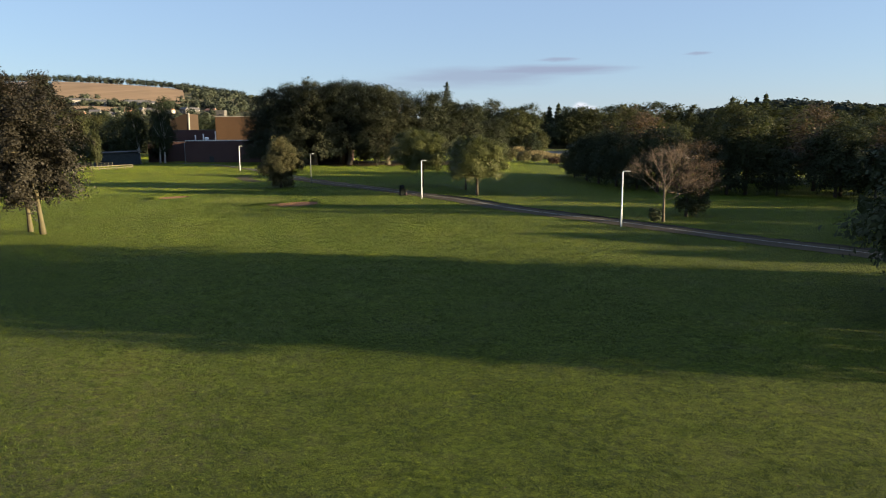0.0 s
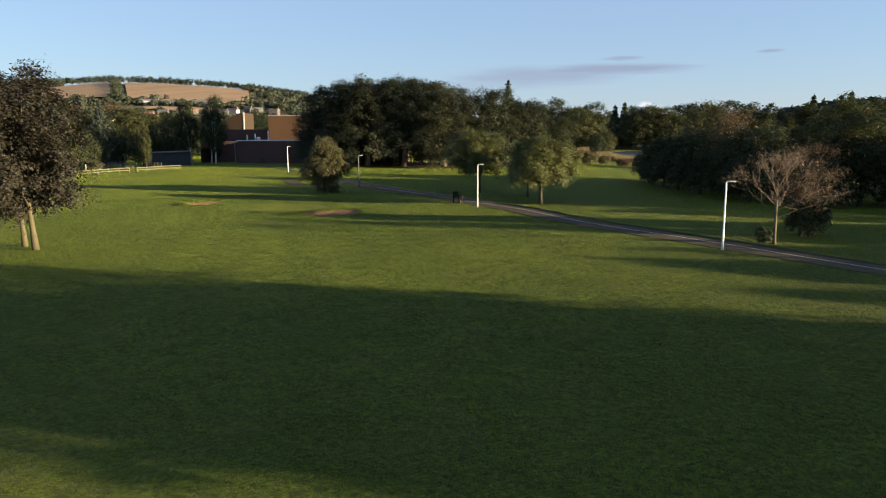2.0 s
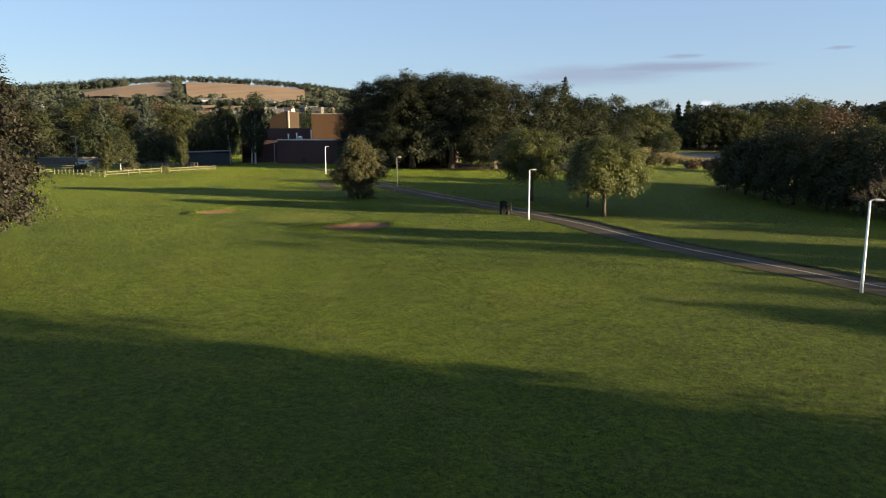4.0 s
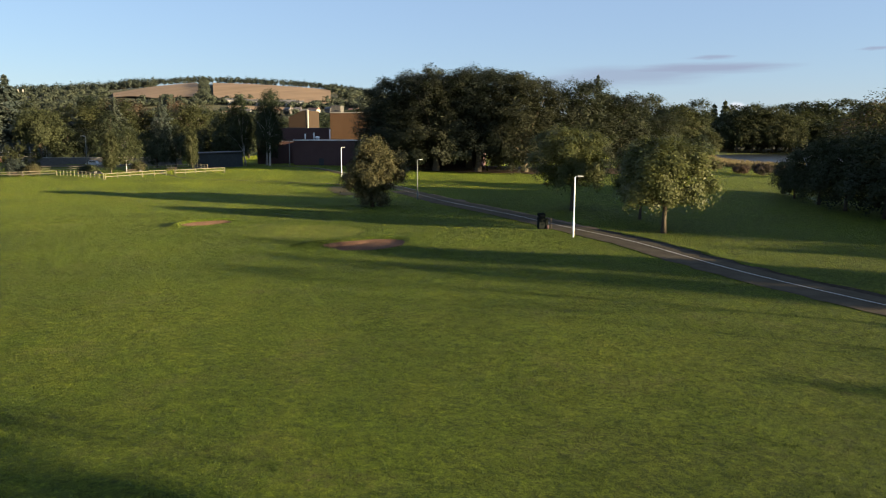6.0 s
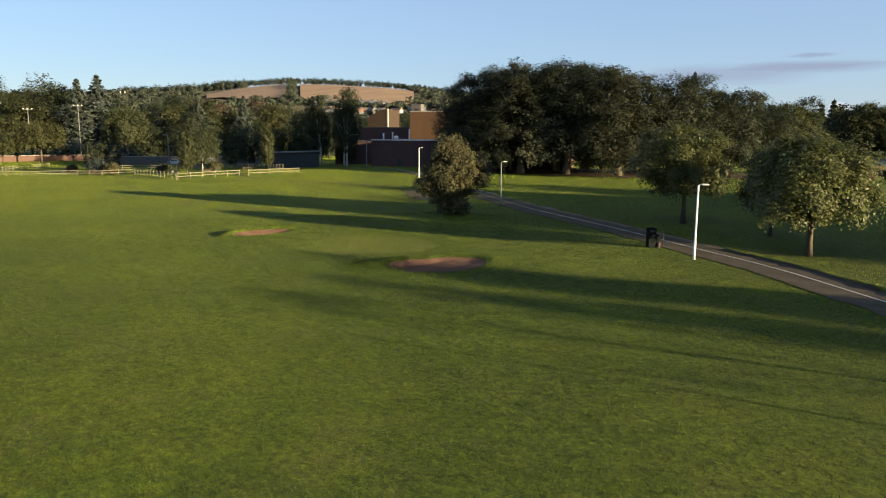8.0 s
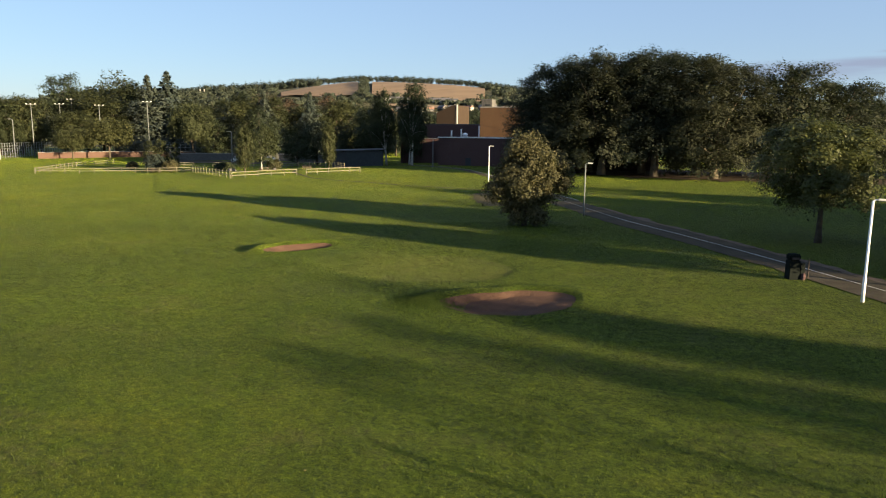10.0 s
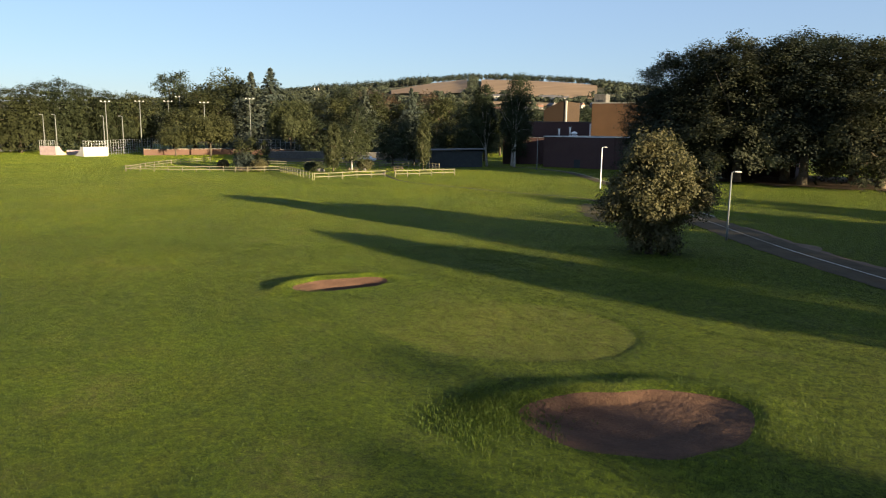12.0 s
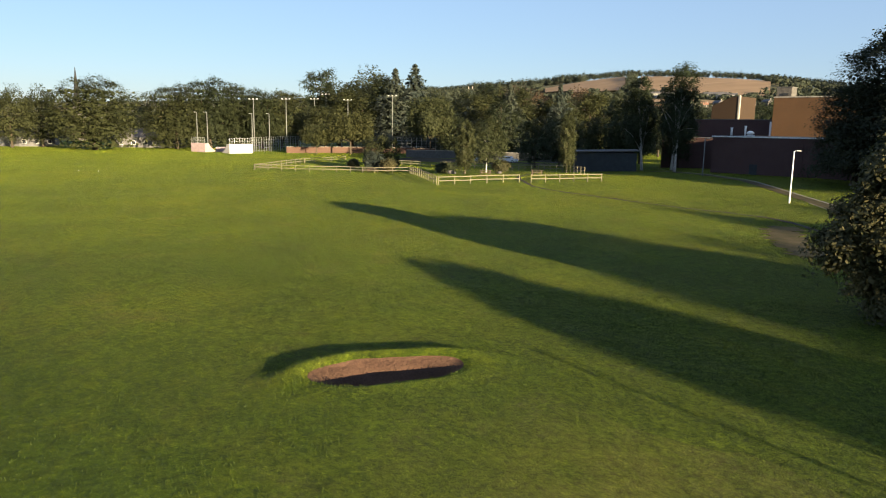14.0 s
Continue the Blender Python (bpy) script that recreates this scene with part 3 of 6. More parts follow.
green_sheet()
def bowl_sheet(k, r0, r1, rings, lift, name, mat, label, n=120):
    """A ring of the bunker, from its middle outwards, on the land's own height."""
    (cx, cy), (ux, uy), a, b, *_ = BUNKERS[k]
    ang, rr = np.meshgrid(np.linspace(0, 2 * math.pi, n, endpoint=False), np.linspace(max(r0, 0.0005), r1, rings))
    r = 1 / np.hypot(np.cos(ang) / a, np.sin(ang) / b) * rr
    t = ang
    w2 = 1 + 0.06 * np.sin(2 * t + 1.1 + k) + 0.05 * np.sin(3 * t + 2 * k) + 0.025 * np.sin(7 * t)
    u, v = r * w2 * np.cos(ang), r * w2 * np.sin(ang)
    x, y = cx + u * ux - v * uy, cy + u * uy + v * ux
    z = land(x, y) + lift + (0.015 * ease(1.0, 1.2, rr) - 0.06 * ease(1.5, 1.72, rr) if r0 > 0.5 else 0 * rr)
    vv = np.stack([x, y, z], -1).reshape(-1, 3)
    if r0 < 0.5:  # trodden sand: lumps and footmarks
        lump = np.array([noise.noise((p[0] * 1.6, p[1] * 1.6, 3.0)) + 0.9 * noise.noise((p[0] * 4.3, p[1] * 4.3, 7.0)) + 0.6 * noise.noise((p[0] * 9.0, p[1] * 9.0, 1.0)) for p in vv])
        vv[:, 2] += 0.013 * lump * ease(1.0, 0.9, rr.ravel())
    j, i = np.meshgrid(np.arange(rings - 1), np.arange(n), indexing="ij")
    f = np.stack([j * n + i, j * n + (i + 1) % n, (j + 1) * n + (i + 1) % n, (j + 1) * n + i], -1).reshape(-1, 4)
    return tagged(put(name, mesh_of(name, vv, f, mat, smooth=True)), label, "bunker", "", "structure")


for k in range(2):
    bowl_sheet(k, 0.0, 1.0, 50, 0.0, "bunker_sand", M["sand"], "lumpy pinkish sand bowl of a turf-lipped golf bunker", 240)
    bowl_sheet(k, 1.0, 1.72, 20, 0.0, "bunker_lip", M["lawn"], "raised shaggy turf lip round a sand bunker")
# ---- water and paths ----
def lake():
    n = 96
    ang = np.linspace(0, 2 * math.pi, n, endpoint=False)
    r = 1.06 * (1 + 0.03 * np.sin(3 * ang + 0.4) + 0.02 * np.sin(7 * ang)) / (np.abs(np.cos(ang)) ** 3 + np.abs(np.sin(ang)) ** 3) ** (1 / 3)
    v = np.stack([LAKE[0] + LAKE[2] * r * np.cos(ang), LAKE[1] + LAKE[3] * r * np.sin(ang), np.full(n, -0.62)], 1)
    me = mesh_of("water", np.vstack([v, [[LAKE[0], LAKE[1], -0.62]]]), [(i, (i + 1) % n, n) for i in range(n)], M["water"])
    tagged(put("water", me), "calm grey-blue pond behind a reedy bank", "water", "", "structure")


lake()


def smooth_line(points, step=1.0):
    """A rounded line through points, in even steps."""
    p = np.array(points, float)
    p = np.vstack([2 * p[0] - p[1], p, 2 * p[-1] - p[-2]])
    out = []
    for a, b, c, d in zip(p, p[1:], p[2:], p[3:]):
        n = max(2, int(np.linalg.norm(c - b) / step))
        for t in np.linspace(0, 1, n, endpoint=False):
            out.append(0.5 * (2 * b + (c - a) * t + (2 * a - 5 * b + 4 * c - d) * t * t + (3 * b - a - 3 * c + d) * t**3))
    return np.array(out + [p[-2]])


def ribbon(name, line, left, right, lift, mat, label, category, thick=0.0, ragged=0.0):
    """A strip along a line, from `left` to `right` metres beside it."""
    way = np.gradient(line, axis=0)
    way /= np.linalg.norm(way, axis=1)[:, None]
    side = np.stack([way[:, 1], -way[:, 0]], 1)
    rng = np.random.default_rng(len(line))
    cols = []
    for k, off in enumerate(np.linspace(left, right, 5)):
        o = off + (ragged * rng.normal(size=len(line)) if k in (0, 4) else 0)
        xy = line + side * np.reshape(o, (-1, 1))
        cols.append(np.column_stack([xy, land(xy[:, 0], xy[:, 1]) + lift]))
    v = np.stack(cols, 1).reshape(-1, 3)
    n = len(line)
    i, j = np.meshgrid(np.arange(4), np.arange(n - 1))
    a = (j * 5 + i).ravel()
    f = np.stack([a, a + 1, a + 6, a + 5], 1)
    return tagged(put(name, mesh_of(name, v, f, mat, smooth=True)), label, category, "", "structure")


PATH_LINE = smooth_line([(44, 29), (35, 40), (27.3, 49.6), (20, 58.6), (12.6, 67.4), (1.9, 80), (-4.9, 90.8), (-8.9, 96.2), (-13.9, 102.4),
                         (-20.2, 109.4), (-28.6, 118.7), (-38.3, 130.6), (-46, 139.5), (-53, 148), (-60.5, 157), (-69, 166.8), (-76.5, 174.5), (-88, 180), (-100, 181)], 0.8)
FAR_END = int(np.argmax(PATH_LINE[:, 1] > 131))
ribbon("path", PATH_LINE[:FAR_END], -2.0, 1.5, 0.03, M["asphalt"], "narrow dark asphalt cycle path across the lawn", "path", ragged=0.08)
ribbon("path", PATH_LINE[FAR_END - 1:], 0.2, 1.6, 0.026, M["trodden"], "narrow grassed-over end of the path towards the hall", "path", ragged=0.05)
# far end of the line: its dimming in shade is put into the paint
ribbon("path_line", PATH_LINE[139:190], -0.05, 0.05, 0.045, M["dim_line"], "pale line dividing the path, its far end darkened for shade", "path line")
ribbon("path_line", PATH_LINE[:140], -0.055, 0.055, 0.045, M["line"], "thin white painted line dividing the path", "path line")
ribbon("path_kerb", PATH_LINE[FAR_END - 1:], 1.6, 1.85, 0.05, M["dim_line"], "thin pale kerb along the far end of the path", "kerb")
SIDE_LINE = smooth_line([(-46, 133), (-52, 137.4), (-57, 138.5), (-63, 138.7), (-71, 139.7), (-79, 141.4), (-85, 143.3), (-89.9, 146.5), (-97, 152.5), (-103, 163)], 0.8)
ribbon("side_path", SIDE_LINE, -0.22, 0.22, 0.03, M["soil"], "narrow worn path towards the fence gap", "path", ragged=0.08)
ribbon("bare_patch", smooth_line([(-43.5, 123.5), (-46.5, 127), (-49, 131), (-50.5, 134.5)], 0.3), -1.0, 1.4, 0.024, M["trodden"],
       "worn brown gravel patch beside the path", "path", ragged=0.35)

ribbon("path_verge", PATH_LINE[98:150], 1.35, 2.1, 0.022, M["gravel"], "worn brown soil verge beside the path", "path", ragged=0.3)


def turf_edge():
    """The raised turf edge on the far side of the path: a dark broken step."""
    rng = np.random.default_rng(5)
    line = PATH_LINE[8:105]
    way = np.gradient(line, axis=0)
    way /= np.linalg.norm(way, axis=1)[:, None]
    side = np.stack([way[:, 1], -way[:, 0]], 1)
    rows = []
    for off, h in ((1.40, 0.0), (1.50, 0.13), (1.9, 0.14), (3.2, -0.02)):
        w = off + 0.07 * rng.normal(size=len(line)) * (off < 2)
        xy = line + side * w[:, None]
        rows.append(np.column_stack([xy, land(xy[:, 0], xy[:, 1]) + h + (0.03 * rng.normal(size=len(line)) if 0.1 < h else 0)]))
    v = np.stack(rows, 1).reshape(-1, 3)
    j, i = np.meshgrid(np.arange(len(line) - 1), np.arange(3), indexing="ij")
    a = (j * 4 + i).ravel()
    f = np.stack([a, a + 1, a + 5, a + 4], 1)
    me = mesh_of("turf_edge", v, f, [M["soil"], M["lawn"]], (i.ravel() > 0).astype(int))
    tagged(put("turf_edge", me), "broken dark soil edge of the turf along the path", "turf edge", "", "structure")


turf_edge()


# ---- foliage ----
def leaf_quads(rng, centres, normals, size, flat=0.5):
    """One pointed four-cornered leaf at every centre, turned loosely to its normal."""
    n = len(centres)
    nrm = normals + rng.normal(size=(n, 3)) * flat * 0.5
    nrm /= np.linalg.norm(nrm, axis=1)[:, None] + 1e-9
    u = np.cross(nrm, rng.normal(size=(n, 3)))
    u /= np.linalg.norm(u, axis=1)[:, None] + 1e-9
    w = np.cross(nrm, u)
    s = size * rng.uniform(0.6, 1.4, n)[:, None]
    droop = nrm * s * 0.15
    c = centres
    v = np.stack([c - u * s, c - w * s * 0.55 + droop, c + u * s, c + w * s * 0.55 + droop], 1)
    return v.reshape(-1, 3), np.arange(4 * n).reshape(-1, 4)


def clumps_in(rng, n, radii, mid, lobes=16, noise_amp=0.18, low=-0.85, skirt=0.1, full=0.6):
    """Middles of leaf clumps over the rounded boughs that make up an uneven egg."""
    k = np.arange(lobes) + 0.5
    cz = 1 - 2 * k / lobes
    turn = k * 2.39996 + rng.normal(size=lobes) * 0.35
    d0 = np.stack([np.sqrt(1 - cz**2) * np.cos(turn), np.sqrt(1 - cz**2) * np.sin(turn), cz], 1)
    d0 = d0[cz > low - 0.1]
    big = 1.7 / math.sqrt(lobes)
    size = big * (1 + noise_amp * rng.normal(size=len(d0))).clip(0.6, 1.4)
    mids = np.vstack([d0 * (1.02 - size[:, None] * rng.uniform(0.7, 1.6, (len(d0), 1))), [[0, 0, 0]]])
    size = np.r_[size, 0.6]
    pick = rng.choice(len(size), n * 6, p=size**2 / np.sum(size**2))
    way = rng.normal(size=(n * 6, 3)) + [0, 0, 0.45]
    way /= np.linalg.norm(way, axis=1)[:, None]
    p = mids[pick] + way * size[pick][:, None] * rng.uniform(0.86, 1.04, (n * 6, 1))
    deep = np.min(np.linalg.norm(p[:, None] - mids[None], axis=2) / size[None], axis=1)
    out = np.linalg.norm(p, axis=1)
    keep = np.where((deep > 0.82) & (p[:, 2] > low) & (out > 0.42))[0][:n]
    p, way = p[keep], way[keep]
    rim, up = np.hypot(p[:, 0], p[:, 1]), np.abs(p[:, 2])
    p = p * ((np.hypot(rim, up) / (rim**4 + up**4) ** 0.25) ** full)[:, None]  # fuller shoulders
    near = np.clip(1 - p[:, 2] ** 2, 0.05, 1)
    wide = np.where(p[:, 2] < 0, (near + 0.03) ** (-skirt), 1.0)[:, None]
    mid, radii = np.array(mid, float), np.asarray(radii, float)
    mid[2] -= 0.18 * radii[2]  # fuller below than above
    tall = np.where(p[:, 2:3] < 0, 0.82, 1.18)
    return mid + p * np.hstack([wide, wide, tall]) * radii, way * 0.65 + p * 0.35


def crown_mesh(name, rng, radii, mid, clumps, per, size, clump_r, mat, lobes=16, noise_amp=0.18, low=-0.85, flat=0.7, squash=0.6, skirt=0.1, fuzz=0.5, full=0.6, tilt=0.4):
    """A crown of many sprays over rounded boughs: each spray reaches outwards, is flatter than wide and droops at its tip."""
    c, d = clumps_in(rng, clumps, radii, mid, lobes, noise_amp, low, skirt, full)
    n = len(c)
    cr = clump_r * rng.uniform(0.55, 1.4, n)
    axis = d * [1, 1, 0.5] + rng.normal(size=(n, 3)) * 0.22
    axis /= np.linalg.norm(axis, axis=1)[:, None] + 1e-9
    side = np.cross([0.0, 0.0, 1.0], axis)
    side /= np.linalg.norm(side, axis=1)[:, None] + 1e-9
    up = np.cross(axis, side)
    turn, far = rng.uniform(0, 2 * math.pi, (n, per)), rng.uniform(0, 1, (n, per)) ** 0.72 * (1 + 0.12 * rng.normal(size=(n, per)))
    a, b = 2 * fuzz * far * np.cos(turn), 1.5 * fuzz * far * np.sin(turn)
    h = fuzz * squash * (rng.normal(size=(n, per)) + 1.1 * (1 - far**2))
    k = cr[:, None, None]
    pos = c[:, None] + k * (axis[:, None] * a[..., None] + side[:, None] * b[..., None] + up[:, None] * h[..., None])
    pos[..., 2] -= 0.22 * cr[:, None] * np.clip(a, 0, 2) ** 2
    nrm = (up * (1 - tilt) + d * tilt * 1.2)[:, None] + 0.75 * tilt * (axis[:, None] * a[..., None] + side[:, None] * b[..., None])
    v, f = leaf_quads(rng, pos.reshape(-1, 3), nrm.reshape(-1, 3), size, flat)
    # an inner fill that stops the light
    inner = np.asarray(mid) - [0, 0, 0.1 * radii[2]] + np.clip(rng.normal(size=(min(2400, 300 + clumps * per // 14), 3)) * 0.42, -0.68, 0.68) * np.asarray(radii)
    vi, fi = leaf_quads(rng, inner, rng.normal(size=inner.shape), (0.034 if per > 60 else 0.05) * max(radii[0], 1.0))
    return mesh_of(name, np.vstack([v, vi]), np.vstack([f, fi + len(v)]), mat), c


def trunk_mesh(name, rng, height, r0, mat, targets=(), limbs=7, lean=(0, 0), fork=0.35, sides=9):
    """A tapered trunk with limbs that reach for some of the clumps."""
    bm = bmesh.new()
    h = height
    axis = [Vector((lean[0] * t + 0.06 * r0 * math.sin(5 * t), lean[1] * t, h * t)) for t in np.linspace(0, 1, 7)]
    axis[0].z = -0.25
    radii = [r0 * k for k in (1.5, 1.0, 0.88, 0.75, 0.6, 0.42, 0.2)]
    tube(axis, radii, sides, bm)
    if len(targets):
        for i in rng.choice(len(targets), min(limbs, len(targets)), replace=False):
            t = Vector(targets[i])
            k = rng.uniform(fork, 0.85)
            s = Vector((lean[0] * k, lean[1] * k, h * k))
            if t.z < s.z:
                s.z = max(h * fork, t.z - 0.5)
            mid = s.lerp(t, 0.5) + Vector((0, 0, 0.12 * (t - s).length))
            tube([s, mid, t], [r0 * 0.42, r0 * 0.26, r0 * 0.07], 6, bm)
    me = bpy.data.meshes.new(name)
    bm.to_mesh(me)
    bm.free()
    me.materials.append(mat)
    me.polygons.foreach_set("use_smooth", np.ones(len(me.polygons), bool))
    return me


def broadleaf(name, seed, height, radius, base, mat, label, clumps=110, per=150, size=0.16, clump_r=None, bark="bark", r0=None,
              noise_amp=0.18, lobes=16, low=-0.85, category="tree", lean=(0, 0), squash=0.6, limbs=9, skirt=0.1, fuzz=0.5, full=0.6, flat=0.7, tilt=0.4):
    """A leafy tree standing at the origin: trunk and crown."""
    rng = np.random.default_rng(seed)
    rz = (height - base) / 2
    ob = thing(name, pose(0, 0, 0), label, category)
    cl = clump_r or radius * 0.3
    cr, c = crown_mesh("crown", rng, (radius - 0.6 * cl, radius - 0.6 * cl, rz - 0.45 * cl), (lean[0], lean[1], base + rz), clumps, per, size, cl, mat, lobes, noise_amp, low, flat, squash, skirt, fuzz, full, tilt)
    put("trunk", trunk_mesh("trunk", rng, base + rz * 1.2, r0 or height * 0.022, M[bark], c, limbs, lean, max(0.2, base / (base + rz * 1.2))), ob)
    put("crown", cr, ob)
    return ob


def conifer(name, seed, height, radius, mat, label, whorls=30, size=0.42, droop=0.35, base=0.06):
    rng = np.random.default_rng(seed)
    ob = thing(name, pose(0, 0, 0), label, "tree")
    put("trunk", trunk_mesh("trunk", rng, height * 0.98, height * 0.014, M["bark"], (), 0), ob)
    cs, ns = [], []
    for k in range(whorls):
        t = base + (1 - base) * (k / whorls)
        r = radius * (1 - t) ** 1.0 * rng.uniform(0.7, 1.15) + 0.15
        for a in np.linspace(0, 6.28, int(6 + 7 * (1 - t)), endpoint=False) + rng.uniform(0, 6):
            ln = r * rng.uniform(0.5, 1.25)
            m = int(16 + 52 * ln / radius)
            s = rng.uniform(0.03, 1, m) ** 0.65
            side = rng.normal(size=m) * 0.13 * ln * (1.1 - s * 0.5)
            x = np.cos(a) * s * ln - np.sin(a) * side
            y = np.sin(a) * s * ln + np.cos(a) * side
            z = height * t - droop * ln * s**1.3 + 0.14 * ln * s**3 + rng.normal(size=m) * 0.05 * ln - np.abs(rng.normal(size=m)) * 0.35
            cs.append(np.stack([x, y, z], 1))
            ns.append(np.tile([np.cos(a) * 0.5, np.sin(a) * 0.5, 0.6], (m, 1)))
    v, f = leaf_quads(rng, np.vstack(cs), np.vstack(ns), size, 0.5)
    put("crown", mesh_of("crown", v, f, mat), ob)
    return ob


def place(ob, x, y, turn=0.0, scale=1.0, tall=1.0, sink=0.05):
    """Sets a thing on the land."""
    ob.matrix_basis = Matrix.Translation((x, y, float(land(x, y)) - sink)) @ Matrix.Rotation(radians(turn), 4, "Z") @ Matrix.Diagonal((scale, scale, scale * tall, 1))
    return ob


def again(ob, x, y, turn=0.0, scale=1.0, tall=1.0, sink=0.05):
    m = Matrix.Translation((x, y, float(land(x, y)) - sink)) @ Matrix.Rotation(radians(turn), 4, "Z") @ Matrix.Diagonal((scale, scale, scale * tall, 1))
    made = copy_thing(ob, Matrix())
    made.matrix_basis = m
    return made


# the trees on the lawn
pair = broadleaf("maple_tree", 11, 13.4, 4.7, 1.6, M["maple"], "dull purple-green maple with a forked pair of trunks", 210, 160, 0.115, 1.0, "trunk_bark", 0.20, 0.2, 30, lean=(-0.9, 0.2), tilt=0.4)
place(pair, -37.9, 56.4)
second = broadleaf("maple_tree", 12, 12.6, 4.4, 1.7, M["maple"], "dull purple-green maple beside its twin on the lawn", 170, 160, 0.115, 1.0, "trunk_bark", 0.18, 0.2, 26, lean=(-0.7, 0.3), tilt=0.4)
place(second, -40.1, 57.9)
tree_a = broadleaf("lime_tree", 21, 8.7, 4.1, 1.6, M["lime"], "rounded young tree with yellow-green leaves by the path", 200, 165, 0.106, 0.9, "bark", 0.19, 0.3, 20, tilt=0.45, flat=0.5, skirt=0.0, full=0.3, low=-0.72)
place(tree_a, -2.7, 97.4, 225, 1.04, 0.92)
tree_b = broadleaf("lime_tree", 22, 7.6, 3.4, 1.9, M["lime"], "slender young tree with yellow-green leaves on the lawn", 130, 160, 0.106, 0.8, "bark", 0.13, 0.3, 18, tilt=0.45, flat=0.5, skirt=0.0, full=0.3, low=-0.72)
place(tree_b, -4.9, 107.0)
tree_c = broadleaf("lime_tree", 23, 9.6, 4.8, 1.7, M["lime"], "full rounded tree with green leaves behind the path", 210, 165, 0.106, 0.95, "bark", 0.21, 0.3, 20, tilt=0.45, flat=0.5, skirt=0.0, full=0.3, low=-0.72)
place(tree_c, -12.2, 112.5)


def round_bush():
    rng = np.random.default_rng(31)
    ob = thing("golden_tree", pose(0, 0, 0), "low bushy tree with golden-tipped leaves down to the grass", "tree")
    parts, cs = [], []
    for mid, rad, n in (((0, 0, 3.7), (2.5, 2.5, 2.2), 105), ((0.1, 0.2, 5.5), (2.15, 2.15, 1.8), 80), ((2.4, 0.5, 3.9), (1.3, 1.3, 1.2), 28), ((-1.9, -0.4, 3.6), (1.3, 1.3, 1.2), 30), ((0.1, 0.0, 6.6), (1.35, 1.35, 0.95), 30), ((1.3, -0.5, 5.3), (1.1, 1.1, 1.0), 22), ((0.1, 0, 1.4), (1.75, 1.75, 1.0), 32)):
        me, c = crown_mesh("tmp", rng, rad, mid, int(n * 1.2), 170, 0.098, 0.72, M["golden"], 12, 0.34, -1.0, 1.0, 0.6, full=0.3, tilt=0.5)
        co = np.empty(len(me.vertices) * 3, np.float32)
        me.vertices.foreach_get("co", co)
        parts.append(co.reshape(-1, 3))
        cs.append(c)
        bpy.data.meshes.remove(me)
    v = np.vstack(parts)
    put("trunk", trunk_mesh("trunk", rng, 5.0, 0.2, M["bark"], np.vstack(cs), 14, (0, 0), 0.12), ob)
    put("crown", mesh_of("crown", v, np.arange(len(v)).reshape(-1, 4), M["golden"]), ob)
    return ob


place(round_bush(), -34.7, 110.2, 8)


def bare_tree():
    """A leafless young tree: every limb forks again and again into fine upright twigs."""
    rng = np.random.default_rng(41)
    rows = []

    def grow(p, way, length, r, depth):
        q = p
        for _ in range(2):
            way = way + Vector(rng.normal(size=3) * 0.10) + Vector((0, 0, 0.05))
            way.normalize()
            e = q + way * length * 0.5
            rows.append((*q, *e, max(r, 0.005), max(r * 0.82, 0.005)))
            q, r = e, r * 0.82
        if depth == 0:
            return
        for _ in range(3 if depth > 1 else 4):
            w = (way + Vector(rng.normal(size=3)) * 0.40 + Vector((0, 0, 0.16))).normalized()
            w.z = max(w.z, 0.05)
            grow(q, w, length * rng.uniform(0.66, 0.86), r * 0.62, depth - 1)

    grow(Vector((0, 0, 2.0)), Vector((0, 0, 1)), 0.7, 0.10, 0)
    for k in range(11):
        a = k * 2.399
        grow(Vector((0, 0, 2.1 + 0.22 * k)), Vector((math.cos(a), math.sin(a), 0.42 + 0.08 * k)).normalized(), 1.62 - 0.06 * k, 0.036, 4)
    ob = thing("bare_tree", pose(0, 0, 0), "leafless young tree with a pale trunk and fine brown twigs", "tree")
    put("trunk", trunk_mesh("trunk", rng, 4.8, 0.13, M["palebark"], (), 0), ob)
    v, f = rods(rows, 3)
    put("branching", mesh_of("branching", v, f, M["twig"]), ob)
    return ob


place(bare_tree(), 16.4, 68.4)
shrub = broadleaf("rusty_tree", 42, 7.7, 3.4, 1.8, M["rust"], "thin-leaved rusty brown tree beside the leafless one", 80, 80, 0.06, 1.05, "bark", 0.14, 0.3, 18, squash=0.35, limbs=26)
place(shrub, 19.6, 73.0)
low_shrub = broadleaf("shrub", 43, 3.2, 1.9, 0.1, M["wood2"], "dense olive shrub at the foot of the rusty tree", 110, 40, 0.11, 0.4, "bark", 0.06, category="shrub")
place(low_shrub, 20.3, 73.4)
foot_shrub = broadleaf("shrub", 44, 1.5, 0.75, 0.05, M["darkleaf"], "small dark shrub at the foot of the leafless tree", 40, 30, 0.08, 0.2, "bark", 0.03, category="shrub")
place(foot_shrub, 15.6, 68.1)

